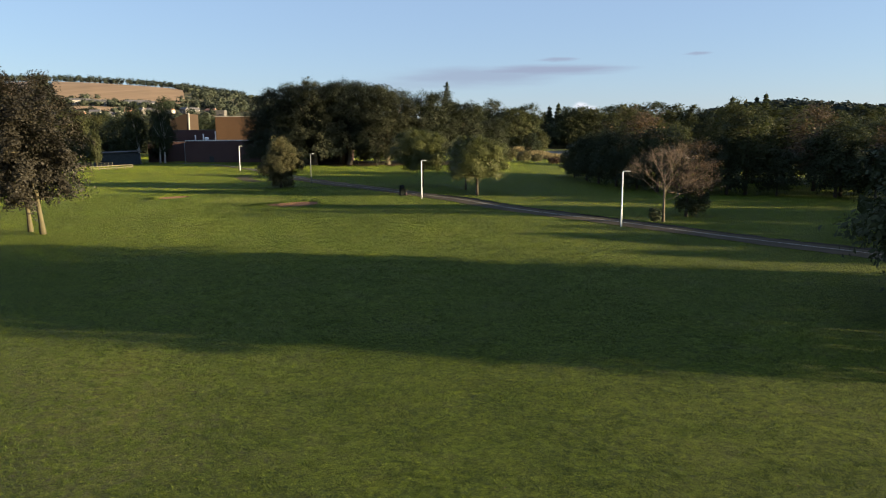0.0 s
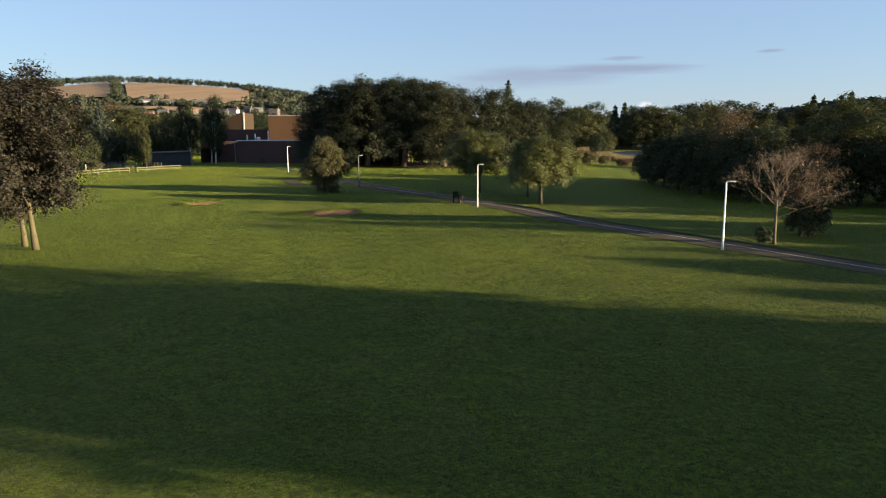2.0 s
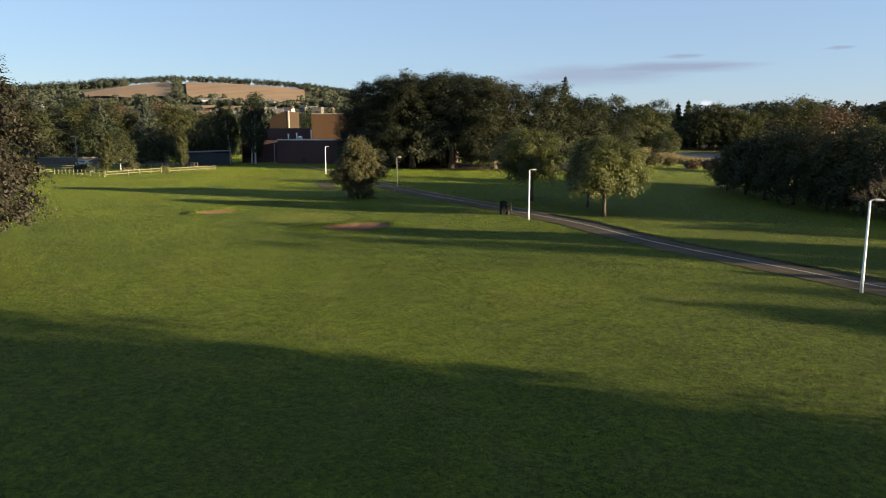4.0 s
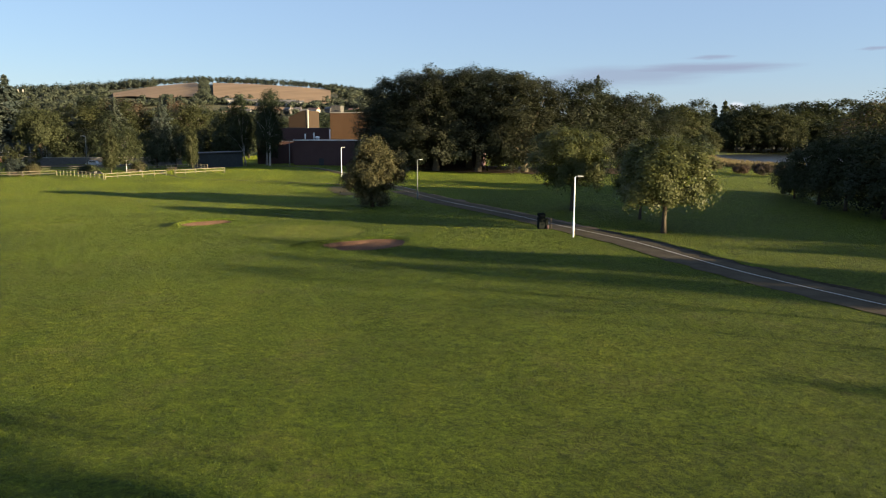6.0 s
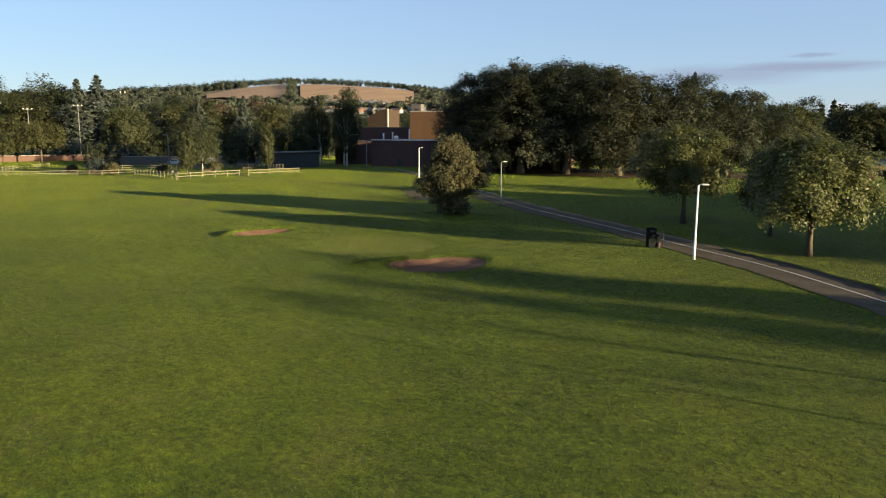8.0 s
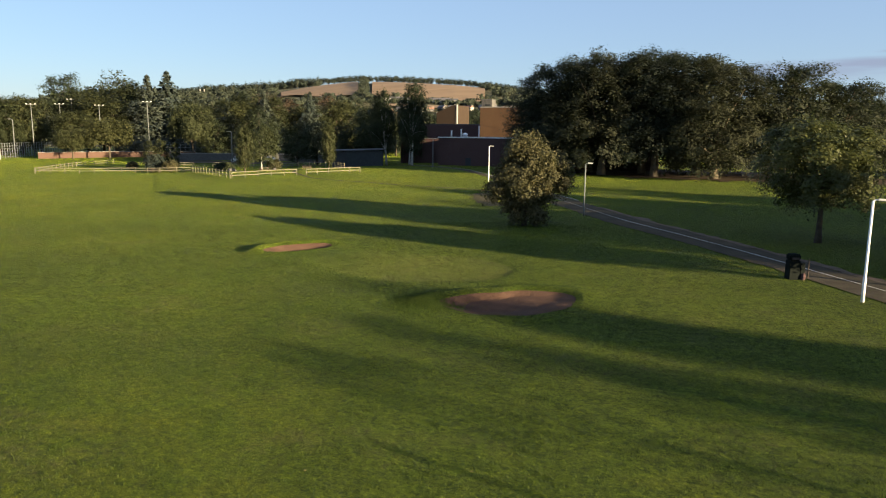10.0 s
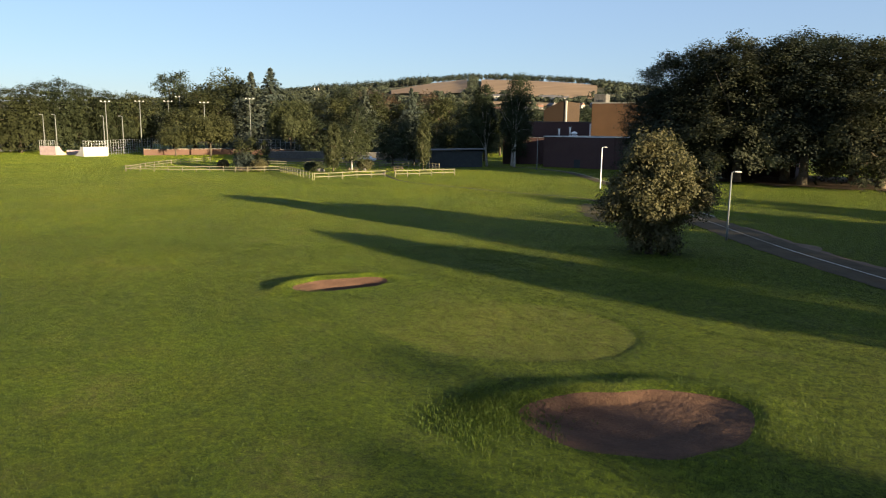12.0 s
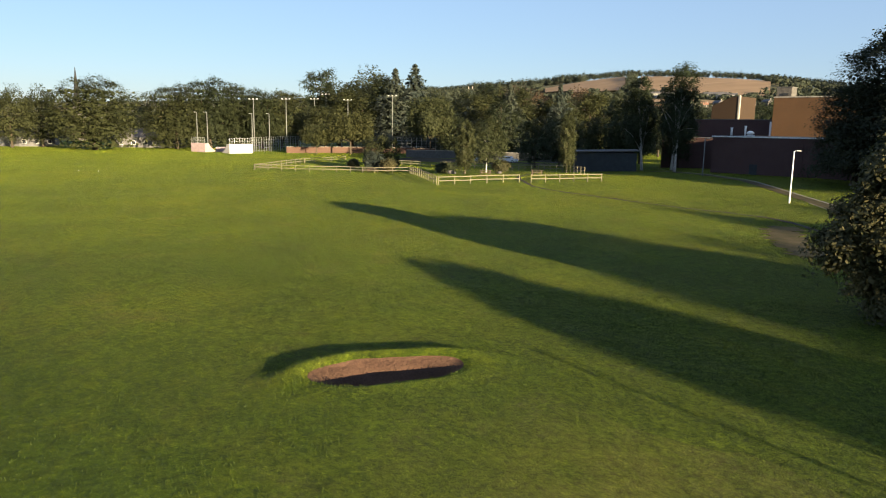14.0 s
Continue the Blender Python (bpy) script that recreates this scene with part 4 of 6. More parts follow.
# the great beeches
beech = broadleaf("beech_tree", 51, 20.5, 9.0, 0.8, M["beech"], "huge old beech with dark layered boughs down to the ground", 1000, 64, 0.165, 1.6, "palebark", 0.55, 0.26, 40, -0.92, squash=0.46, limbs=9, skirt=0.2, full=1.2, flat=0.4, tilt=0.34)
beech2 = broadleaf("beech_tree", 52, 21.0, 8.2, 2.6, M["beech"], "huge old beech with silvery limbs and sweeping boughs", 960, 64, 0.165, 1.6, "palebark", 0.5, 0.28, 36, -0.84, squash=0.46, limbs=10, skirt=0.12, full=1.1, flat=0.4, tilt=0.34)
beech3 = broadleaf("beech_tree", 53, 20.5, 8.8, 1.2, M["beech"], "huge old beech at the back of the grove", 560, 44, 0.23, 1.75, "palebark", 0.5, 0.28, 36, -0.92, squash=0.46, limbs=6, skirt=0.2, full=1.1, flat=0.4, tilt=0.34)
for ob in (beech, beech2, beech3):
    tagged(ob, group="grove of beeches")
place(beech3, -42, 182, 290, 1.12, 0.92)
place(beech, -55.0, 174.5, 0, 1.0, 0.92)
place(beech2, -38, 174, 0, 1.12, 0.86)
for proto, x, y, turn, s, tall in ((beech, -46.5, 172.5, 70, 1.08, 0.90), (beech, -28.5, 173.5, 130, 1.0, 0.88), (beech3, -51, 182, 40, 1.12, 0.87), (beech3, -33, 183, 200, 1.12, 0.86),
                                   (beech3, -19, 179, 250, 0.92, 0.95), (beech3, -11, 186, 110, 0.84, 0.92), (beech3, -62, 180, 10, 0.66, 1.0), (beech3, -4, 194, 300, 0.64, 0.92)):
    again(proto, x, y, turn, s, tall)
sheet("leaf_litter", np.arange(-66, 6, 1.5), np.arange(166, 206, 1.5), 0.07, M["litter"],
      lambda x, y: ((x + 32) / 30) ** 2 + ((y - 185) / 15.5) ** 2 < 1 + 0.15 * np.sin(x * 0.9) + 0.1 * np.sin(y * 1.3 + x * 0.4),
      "brown leaf litter on the bare ground under the beeches", "structure", "ground")
# ---- woodland ----
W = {
    "round": broadleaf("woodland_tree", 61, 16, 7.4, 0.8, M["wood"], "full green woodland tree with a rounded crown", 300, 32, 0.24, 1.55, "bark", 0.3, 0.2, 26, -0.9, squash=0.5, skirt=0.15, full=0.2, flat=0.5),
    "olive": broadleaf("woodland_tree", 62, 16, 6.8, 0.8, M["wood2"], "olive-green woodland tree with an uneven crown", 290, 32, 0.24, 1.5, "bark", 0.28, 0.24, 24, -0.9, squash=0.5, skirt=0.15, full=0.15, flat=0.5),
    "dark": broadleaf("woodland_tree", 63, 11, 5.2, 0.2, M["darkleaf"], "dark bushy tree with leaves down to the ground", 180, 42, 0.18, 1.15, "bark", 0.2, 0.26, 24, -0.95, squash=0.6, skirt=0.2, full=0.15, flat=0.5),
    "tall": broadleaf("woodland_tree", 64, 20, 5.6, 1.2, M["wood"], "tall narrow woodland tree with open boughs", 280, 32, 0.23, 1.4, "bark", 0.3, 0.26, 26, -0.9, squash=0.5, skirt=0.15, full=0.1, flat=0.5),
    "rust": broadleaf("woodland_tree", 65, 14, 5.0, 1.5, M["rust"], "thin woodland tree with brownish leaves", 120, 42, 0.19, 1.5, "bark", 0.22, 0.25, 24, -0.9, squash=0.5, flat=0.5),
    "pine": broadleaf("pine_tree", 66, 20, 4.6, 8.0, M["darkleaf"], "tall pine with a dark flat-topped crown", 90, 54, 0.22, 1.7, "bark", 0.3, 0.34, 14, -0.6, squash=0.4, flat=0.6),
    "spruce": conifer("spruce_tree", 67, 26, 12.5, M["spruce"], "tall blue-grey spruce with drooping layered boughs", 27, 0.37, 0.4),
    "fir": conifer("fir_tree", 68, 16, 6.0, M["darkleaf"], "dark pointed fir among broad-leaved trees", 13, 0.5),
}
for kind, seed, height, radius, base, mat, label in (
    ("far_round", 161, 16, 7.2, 0.2, "wood", "rounded green tree of a far wood"), ("far_olive", 162, 16, 6.8, 0.2, "wood2", "olive-green tree of a far wood"),
    ("far_dark", 163, 16, 7.0, 0.0, "darkleaf", "dark tree of a far wood"), ("far_tall", 164, 20, 5.8, 0.6, "wood", "tall green tree of a far wood")):
    W[kind] = broadleaf("woodland_tree", seed, height, radius, base, M[mat], label, 180, 20, 0.38, 1.7, "bark", 0.28, 0.24, 22, -0.95, limbs=4, squash=0.5, skirt=0.2, full=0.15, flat=0.4)
W["edge"] = broadleaf("woodland_tree", 165, 11, 5.2, 0.1, M["darkleaf"], "dense dark tree of the wood edge", 270, 62, 0.14, 1.1, "bark", 0.2, 0.3, 30, -1.0, squash=0.6, skirt=0.2, full=0.1, flat=0.6)
W["crest"] = broadleaf("woodland_tree", 166, 14, 4.6, 3.0, M["wood2"], "slim olive tree standing over the wood edge", 170, 60, 0.15, 1.1, "bark", 0.2, 0.3, 24, -0.95, squash=0.6, skirt=0.2, full=0.1, flat=0.6)
W["dome"] = broadleaf("woodland_tree", 167, 22, 11.5, -2.0, M["dome"], "huge solid olive-green tree with a smooth domed crown", 760, 34, 0.215, 1.7, "bark", 0.45, 0.16, 34, -0.52, squash=0.36, skirt=0.0, full=0.0, fuzz=0.44, flat=0.4, tilt=0.45)
USED = set()


def grown(kind, x, y, h=None, turn=None, wide=1.0, group=""):
    """One more tree of a kind, of the given height."""
    own = {"far_round": 16, "far_olive": 16, "far_dark": 16, "far_tall": 20, "round": 16, "olive": 16, "dome": 22, "dark": 11, "edge": 11, "crest": 14, "tall": 20, "rust": 14, "pine": 20, "spruce": 26, "fir": 16}[kind]
    s = (h or own) / own
    turn = (x * 37.7 + y * 11.3) % 360 if turn is None else turn
    if kind in USED:
        ob = again(W[kind], x, y, turn, s * wide, 1 / wide)
    else:
        ob = place(W[kind], x, y, turn, s * wide, 1 / wide)
        USED.add(kind)
    if group:
        ob["group"] = group
    return ob


def polar(az, d, x0=-22.0, y0=72.0):
    """A place seen from the flight: degrees to the left of +y, metres."""
    return x0 - d * math.sin(radians(az)), y0 + d * math.cos(radians(az))


# beyond the skate park and the ball court
for kind, az, d, h, wide in (
    ("olive", 84, 232, 18, 1.3), ("round", 79.8, 246, 18.0, 0.9), ("olive", 82, 236, 17.5, 1.2), ("dome", 74.7, 228, 21.4, 1.22), ("dark", 71.6, 268, 17, 1.3), ("round", 78.0, 252, 18.5, 0.9),
    ("dome", 69.3, 240, 21.0, 1.0), ("dome", 67.0, 248, 23.8, 1.0), ("dome", 64.9, 252, 22.2, 0.85), ("dome", 63.2, 246, 20.4, 0.72), ("olive", 61.8, 252, 20, 1.1),
    ("dark", 60.6, 250, 15.5, 1.2), ("pine", 58.9, 262, 28, 1.2), ("round", 57.4, 256, 22.5, 1.2), ("round", 55.2, 282, 30, 1.1), ("olive", 56.4, 246, 21, 1.2), ("pine", 54.3, 262, 26, 1.2),
    ("spruce", 53.1, 240, 27.0, 1.35), ("spruce", 51.6, 243, 28.8, 1.35), ("spruce", 50.0, 250, 21, 1.1),
    ("spruce", 47.2, 212, 18.5, 1.0), ("spruce", 44.2, 214, 17, 1.1), ("spruce", 40.4, 218, 18, 1.0), ("pine", 46.0, 236, 20, 1.1), ("round", 50.2, 246, 20, 1), ("tall", 47.8, 226, 19, 1.2), ("olive", 46.6, 216, 17.5, 1.1), ("round", 45.4, 228, 18.5, 1), ("rust", 44.3, 236, 18, 1), ("tall", 43.4, 222, 18, 1.2), ("rust", 42.4, 240, 18, 1.1),
    ("olive", 41.2, 226, 17, 1.1), ("round", 40.0, 230, 17, 1), ("rust", 38.9, 246, 18.5, 1), ("olive", 37.8, 236, 17, 1), ("round", 36.6, 246, 17.5, 1), ("olive", 35.4, 250, 18, 1), ("tall", 34.2, 255, 18.5, 1.2), ("dark", 33.0, 235, 15.5, 1),
    ("olive", 31.8, 270, 18, 1), ("dark", 30.4, 260, 16, 1.1), ("round", 29.0, 262, 16.5, 1), ("olive", 27.6, 276, 18, 1), ("dark", 26.3, 262, 17, 1.1), ("round", 25, 280, 19, 1), ("round", 23.5, 272, 19, 1.1), ("olive", 22, 262, 18, 1.1),
    ("dark", 42.0, 152, 9.5, 1.0), ("dark", 40.2, 160, 9.0, 1.0), ("dark", 38.6, 150, 8.6, 1.0), ("dark", 36.6, 156, 10.5, 1.0), ("dark", 35.0, 148, 12, 0.9), ("dark", 48.4, 205, 11, 1.2), ("dark", 44.8, 200, 12, 1.2),
    ("dark", 31.5, 150, 9.0, 0.9), ("dark", 34.3, 185, 13, 1), ("dark", 28.8, 200, 12, 1), ("olive", 58.5, 235, 15, 1.2),
):
    grown(kind, *polar(az, d), h * (1.12 + 0.12 * math.sin(az * 9.7)) if 33 < az < 50 else h, None, wide, "trees round the park")
# park trees by the low wall
park = broadleaf("park_tree", 71, 11.4, 7.2, 3.0, M["wood2"], "spreading round park tree with green leaves near the wall", 300, 40, 0.22, 1.4, "bark", 0.26, 0.24, 30)
place(park, -193.7, 185.9)
again(park, -199.5, 178.5, 80, 0.72, 1.0)
again(park, -174.0, 198.5, 200, 0.98, 1.45)

# across the lawn, between the beeches and the water
for kind, x, y, h, wide in (("tall", -24, 300, 22, 1.3), ("round", -15, 296, 20, 1), ("tall", -6, 302, 22.5, 1.3), ("olive", 2, 292, 19, 1), ("tall", 8, 298, 21, 1.3), ("olive", -30, 285, 20, 1),
                            ("spruce", -28, 330, 32, 0.8), ("dark", 10, 285, 8, 1.2), ("olive", 13, 290, 10, 1.0)):
    grown(kind, x, y, h, None, wide, "trees by the water")
# far shore and beyond
rng = np.random.default_rng(7)
for az in np.arange(6, -27, -1.15):
    for d, h in ((440, 18), (475, 23), (520, 27)):
        x, y = polar(az + rng.uniform(-0.5, 0.5), d + rng.uniform(-14, 14), 0, 10)
        big = 1.16 if -14.5 < az < -8 and d > 430 else 1.0
        grown(rng.choice(["far_round", "far_olive", "far_dark", "far_tall"]), x, y, h * big * rng.uniform(0.85, 1.1), None, 1.25, "trees of the far shore")
for az, d, h in ((-3.9, 470, 30), (-3.2, 470, 28), (-16.9, 480, 33), (-18.6, 470, 32), (-19.2, 470, 34), (-1.0, 430, 26), (8.5, 460, 30)):
    grown("fir", *polar(az, d, 0, 10), h, None, 0.9, "firs of the far shore")
for x, y, h in ((34, 424, 22), (42, 426, 26), (51, 426, 25), (60, 425, 20)):
    grown("olive", x, y, h, None, 1.0, "trees of the far shore")

# low growth added behind the beeches to darken the sunlit gaps under them
for x, y, h in ((-56, 190, 6.5), (-47, 192, 7.5), (-38, 193, 6.0), (-29, 192, 7.0), (-20, 191, 6.0), (-11, 193, 6.5)):
    grown("dark", x, y, h, None, 1.2, "undergrowth behind the beeches")
# the wood on the sunny side of the lawn
rng = np.random.default_rng(8)
edge = smooth_line([(13.5, 139), (13.5, 128), (18.5, 113), (22.5, 102.5), (31, 98), (42, 95), (54, 93)], 5.5)
for i, (x, y) in enumerate(edge):
    grown("edge", x + 1.2 + rng.uniform(-1.2, 1.2), y + 2.5 + rng.uniform(-1.0, 1.5), (4.0, 6.2, 8.4, 9.2, 9.6, 7.2, 9.8, 6.8, 9.0, 6.6, 9.8, 7.0, 9.0)[min(i, 12)], None, 1.05, "trees of the wood edge")
for y in np.arange(100, 142, 9.5):
    for x in np.arange(24, 100, 10.5):
        if x < 24 + (y < 116) * 10 or y > 142 - (x > 50) * 8:
            continue
        near = y < 118 or x < 40
        grown(rng.choice(["crest", "crest", "crest", "rust"] if near else ["far_round", "far_olive", "far_dark", "far_tall", "far_olive"]), x + rng.uniform(-2.5, 2.5), y + rng.uniform(-2.5, 2.5),
              rng.uniform(9.5, 14.5), None, 1.15, "trees of the wood")
# trees whose shade falls over the lawn
def shade_tree():
    """A big tree that is widest low down, its lowest boughs hanging over the grass."""
    rng = np.random.default_rng(98)
    ob = thing("shade_tree", pose(0, 0, 0), "big dark spreading tree with low boughs over the lawn", "tree")
    vs, cs = [], []
    for mid, rad, n in (((0, 0, 4.6), (9.8, 9.8, 2.6), 620), ((0.2, 0.0, 6.6), (8.4, 8.4, 3.2), 480), ((0.2, 0.2, 9.0), (6.2, 6.2, 2.3), 300)):
        me, c = crown_mesh("tmp", rng, rad, mid, n, 20, 0.16, 1.0, M["darkleaf"], 26, 0.24, -0.95, 0.7, 0.6)
        co = np.empty(len(me.vertices) * 3, np.float32)
        me.vertices.foreach_get("co", co)
        vs.append(co.reshape(-1, 3))
        cs.append(c)
        bpy.data.meshes.remove(me)
    v = np.vstack(vs)
    put("trunk", trunk_mesh("trunk", rng, 8.0, 0.4, M["bark"], np.vstack(cs), 22, (0, 0), 0.2), ob)
    put("crown", mesh_of("crown", v, np.arange(len(v)).reshape(-1, 4), M["darkleaf"]), ob)
    return ob


place(shade_tree(), 26.6, 31.2)
# mostly out of view: added where the lawn's shadows call for trees
for kind, x, y, h, wide in (("dark", 36, 38.0, 15.5, 1.08), ("dark", 27.5, 25.5, 6.6, 1.25), ("far_round", 46, 32, 14, 1.2), ("far_olive", 54, 37, 13, 1.0),
                            ("far_dark", 58, 47, 8.0, 1.1), ("far_olive", 62, 54, 9.0, 1.0), ("far_dark", 57, 62, 7.6, 1.0), ("far_round", 64, 69, 9.4, 0.9), ("dark", 61, 79, 6.0, 1.0), ("olive", 66, 85, 10, 1.0), ("dark", 70, 91, 11, 1.0),
                            ("dark", 53, 75.7, 12.7, 0.58), ("far_dark", 60, 74.7, 12.9, 0.6), ("edge", 47, 76.0, 11.6, 0.6), ("edge", 57, 75.6, 13.0, 0.55), ("far_dark", 66, 50.5, 8.8, 1.0), ("far_olive", 71, 58, 9.8, 1.0), ("far_dark", 66, 65.5, 8.6, 1.0), ("far_round", 69, 73, 9.2, 0.9), ("far_olive", 72, 44.5, 9.6, 0.9), ("edge", 32.0, 56.0, 3.8, 2.3), ("far_olive", 58, 69.8, 12.2, 0.5), ("far_dark", 74, 60, 10.4, 1.0), ("far_dark", 74, 74, 11, 1.0), ("far_olive", 76, 11, 9.5, 1.0)):
    grown(kind, x, y, h, None, wide, "trees beside the lawn")

# ---- the built things ----
def lamp_post(x, y, turn, paint, h=5.0, label="white tubular park lamp post with a short side lantern"):
    z = float(land(x, y))
    ob = thing("lamp_post", pose(x, y, z, 0, 0, turn), label, "lamp post", "lamp posts along the path")
    part("column", tube([(0, 0, -0.2), (0, 0, 1.2), (0, 0, 1.25), (0, 0, h)], [0.085, 0.082, 0.066, 0.056], 12), M[paint], ob, smooth=True)
    part("door", box(-0.035, -0.092, 0.45, 0.035, -0.078, 0.95, 0.004), M[paint], ob)
    part("arm", tube([(0, 0, h - 0.02), (0.1, 0, h + 0.06), (0.28, 0, h + 0.08)], [0.038, 0.034, 0.03], 10), M[paint], ob, smooth=True)
    head = box(0.2, -0.085, h + 0.03, 0.68, 0.085, h + 0.13, 0.03)
    for v in head.verts:
        if v.co.x > 0.5:
            v.co.z -= 0.02
            v.co.y *= 0.8
    part("lantern", head, M["lamp"], ob)
    part("lens", box(0.28, -0.08, h - 0.005, 0.66, 0.08, h + 0.022, 0.01), M["pane"], ob)
    return ob


for x, y, turn, paint, h in ((11.92, 64.6, 5, "white_post", 4.9), (-9.78, 92.6, 15, "white_post", 4.9), (-32.4, 119.5, 25, "grey_post", 5.0), (-56.8, 149.6, 35, "white_post", 5.15), (-82.1, 177.0, 30, "grey_post", 5.6)):
    lamp_post(x, y, turn, paint, h, "white tubular park lamp post with a short side lantern" if paint == "white_post" else "grey steel park lamp post with a short side lantern")


def litter_bin():
    ob = thing("litter_bin", pose(-13.1, 97.0, float(land(-13.1, 97.0)), 0, 0, 30), "dark hooded litter bin by the path with a dark bag", "bin")
    part("body", box(-0.3, -0.27, 0.0, 0.3, 0.27, 1.08, 0.03), M["bin"], ob)
    hood = part("hood", box(-0.31, -0.28, 1.08, 0.31, 0.28, 1.44, 0.07), M["bin"], ob)
    part("slot", box(-0.22, -0.29, 1.14, 0.22, -0.275, 1.27, 0.004), M["pane"], hood)
    part("side_bin", box(0.34, -0.18, 0.0, 0.62, 0.16, 0.95, 0.04), M["bin"], ob, "slimmer second bin")
    part("post", tube([(0.95, 0.1, -0.1), (0.95, 0.1, 1.15)], 0.035, 8), M["darkwood"], ob, "thin dark marker post")
    part("bag", tube([(0.46, -0.32, 0.0), (0.47, -0.32, 0.15), (0.48, -0.31, 0.32), (0.48, -0.31, 0.4)], [0.08, 0.13, 0.10, 0.03], 9), M["brick_dark"], ob, "dark reddish tied rubbish bag")


litter_bin()


def fence(points, label, spacing=1.9, h=1.12, mat="fence", post=0.05):
    """Posts and two rails along a line over the land."""
    pts = [Vector(p) for p in points]
    ob = thing("fence", pose(pts[0].x, pts[0].y, float(land(*pts[0]))), label, "fence", "fences round the garden")
    org = ob.matrix_basis.translation
    me_post = bpy.data.meshes.new("post")
    b = box(-post, -post, -0.15, post, post, h, 0.012)
    b.to_mesh(me_post)
    b.free()
    me_post.materials.append(M[mat])
    rng = np.random.default_rng(int(abs(pts[0].x) * 10))
    for a, c in zip(pts, pts[1:]):
        n = max(1, round((c - a).length / spacing))
        stops = [a.lerp(c, i / n) for i in range(n + 1)]
        for p in stops[(0 if a is pts[0] else 1):]:
            put("post", me_post, ob, Matrix.Translation((p.x - org.x, p.y - org.y, float(land(p.x, p.y)) - org.z)) @ pose(0, 0, 0, rng.normal() * 0.8, rng.normal() * 0.8, math.degrees(math.atan2(c.y - a.y, c.x - a.x))))
        for p, q in zip(stops, stops[1:]):
            way = (q - p).normalized()
            nrm = Vector((way.y, -way.x)) * (post + 0.022)
            for zz in (0.52, 1.0):
                bm = bmesh.new()
                vs = []
                for e, s in ((p, -0.04), (q, 0.04)):
                    zg = float(land(e.x, e.y)) - org.z + zz + rng.normal() * 0.012
                    for o in (0.022, -0.022):
                        for dz in (-0.05, 0.05):
                            w = e + way * s + nrm * (1 + o / (post + 0.022)) - Vector((org.x, org.y))
                            vs.append(bm.verts.new((w.x, w.y, zg + dz)))
                for f in ((0, 1, 3, 2), (4, 6, 7, 5), (0, 4, 5, 1), (2, 3, 7, 6), (1, 5, 7, 3), (0, 2, 6, 4)):
                    bm.faces.new([vs[i] for i in f])
                part("rail", bm, M[mat], ob)
    return ob


FENCE = "pale weathered post-and-rail fence round the park garden"
fence([(-95.2, 135.8), (-93.2, 139.5), (-90.5, 145.8)], FENCE, 2.1)
fence([(-89.4, 146.9), (-84.8, 155.9)], FENCE, 1.9)
fence([(-95.4, 135.6), (-121, 151)], FENCE, 2.4)
fence([(-121.3, 151.2), (-125, 146.5), (-129.3, 144.4), (-134, 139), (-143, 133.2)], FENCE, 2.6)
fence([(-143.2, 133.2), (-150, 141), (-158, 151.5)], FENCE, 2.4)
fence([(-158.2, 151.7), (-161, 158), (-165, 166)], FENCE, 3.0)
fence([(-152, 163), (-143, 168.1), (-135.6, 172.6), (-122, 173.6), (-110.4, 171.4), (-102.4, 168.6)], "pale post fence behind the garden and the poplars", 2.1)
fence([(-101.5, 169.5), (-95, 165)], "pale post fence behind the poplars", 1.9)


# bushes on the pond bank
for seed, x, y, h, r, mat, label in ((101, 5.5, 203, 3.4, 2.4, "golden", "yellowing bush on the pond bank"), (102, 9.0, 207, 2.4, 2.0, "golden", "yellowing bush on the pond bank"), (103, 17.5, 196, 2.6, 2.4, "rust", "brown bramble on the pond bank"),
                                     (104, 21.0, 191, 2.8, 2.6, "rust", "brown bramble on the pond bank"), (105, 14.0, 201, 1.8, 2.0, "rust", "brown bramble on the pond bank"), (106, 1.0, 200, 4.4, 2.8, "golden", "yellowing bush on the pond bank")):
    place(broadleaf("bush", seed, h, r, 0.05, M[mat], label, int(30 + 30 * r), 26, 0.16, 0.2 * r + 0.12, "bark", 0.05, category="bush"), x, y)


# poplars and garden shrubs
def poplar(seed, h, r):
    return broadleaf("poplar_tree", seed, h, r, 0.3, M["poplar"], "narrow upright poplar with shimmering grey-green leaves", 420, 46, 0.10, 0.42, "palebark", 0.13, 0.2, 90, -1.0, limbs=6, tilt=0.7, full=-0.1)


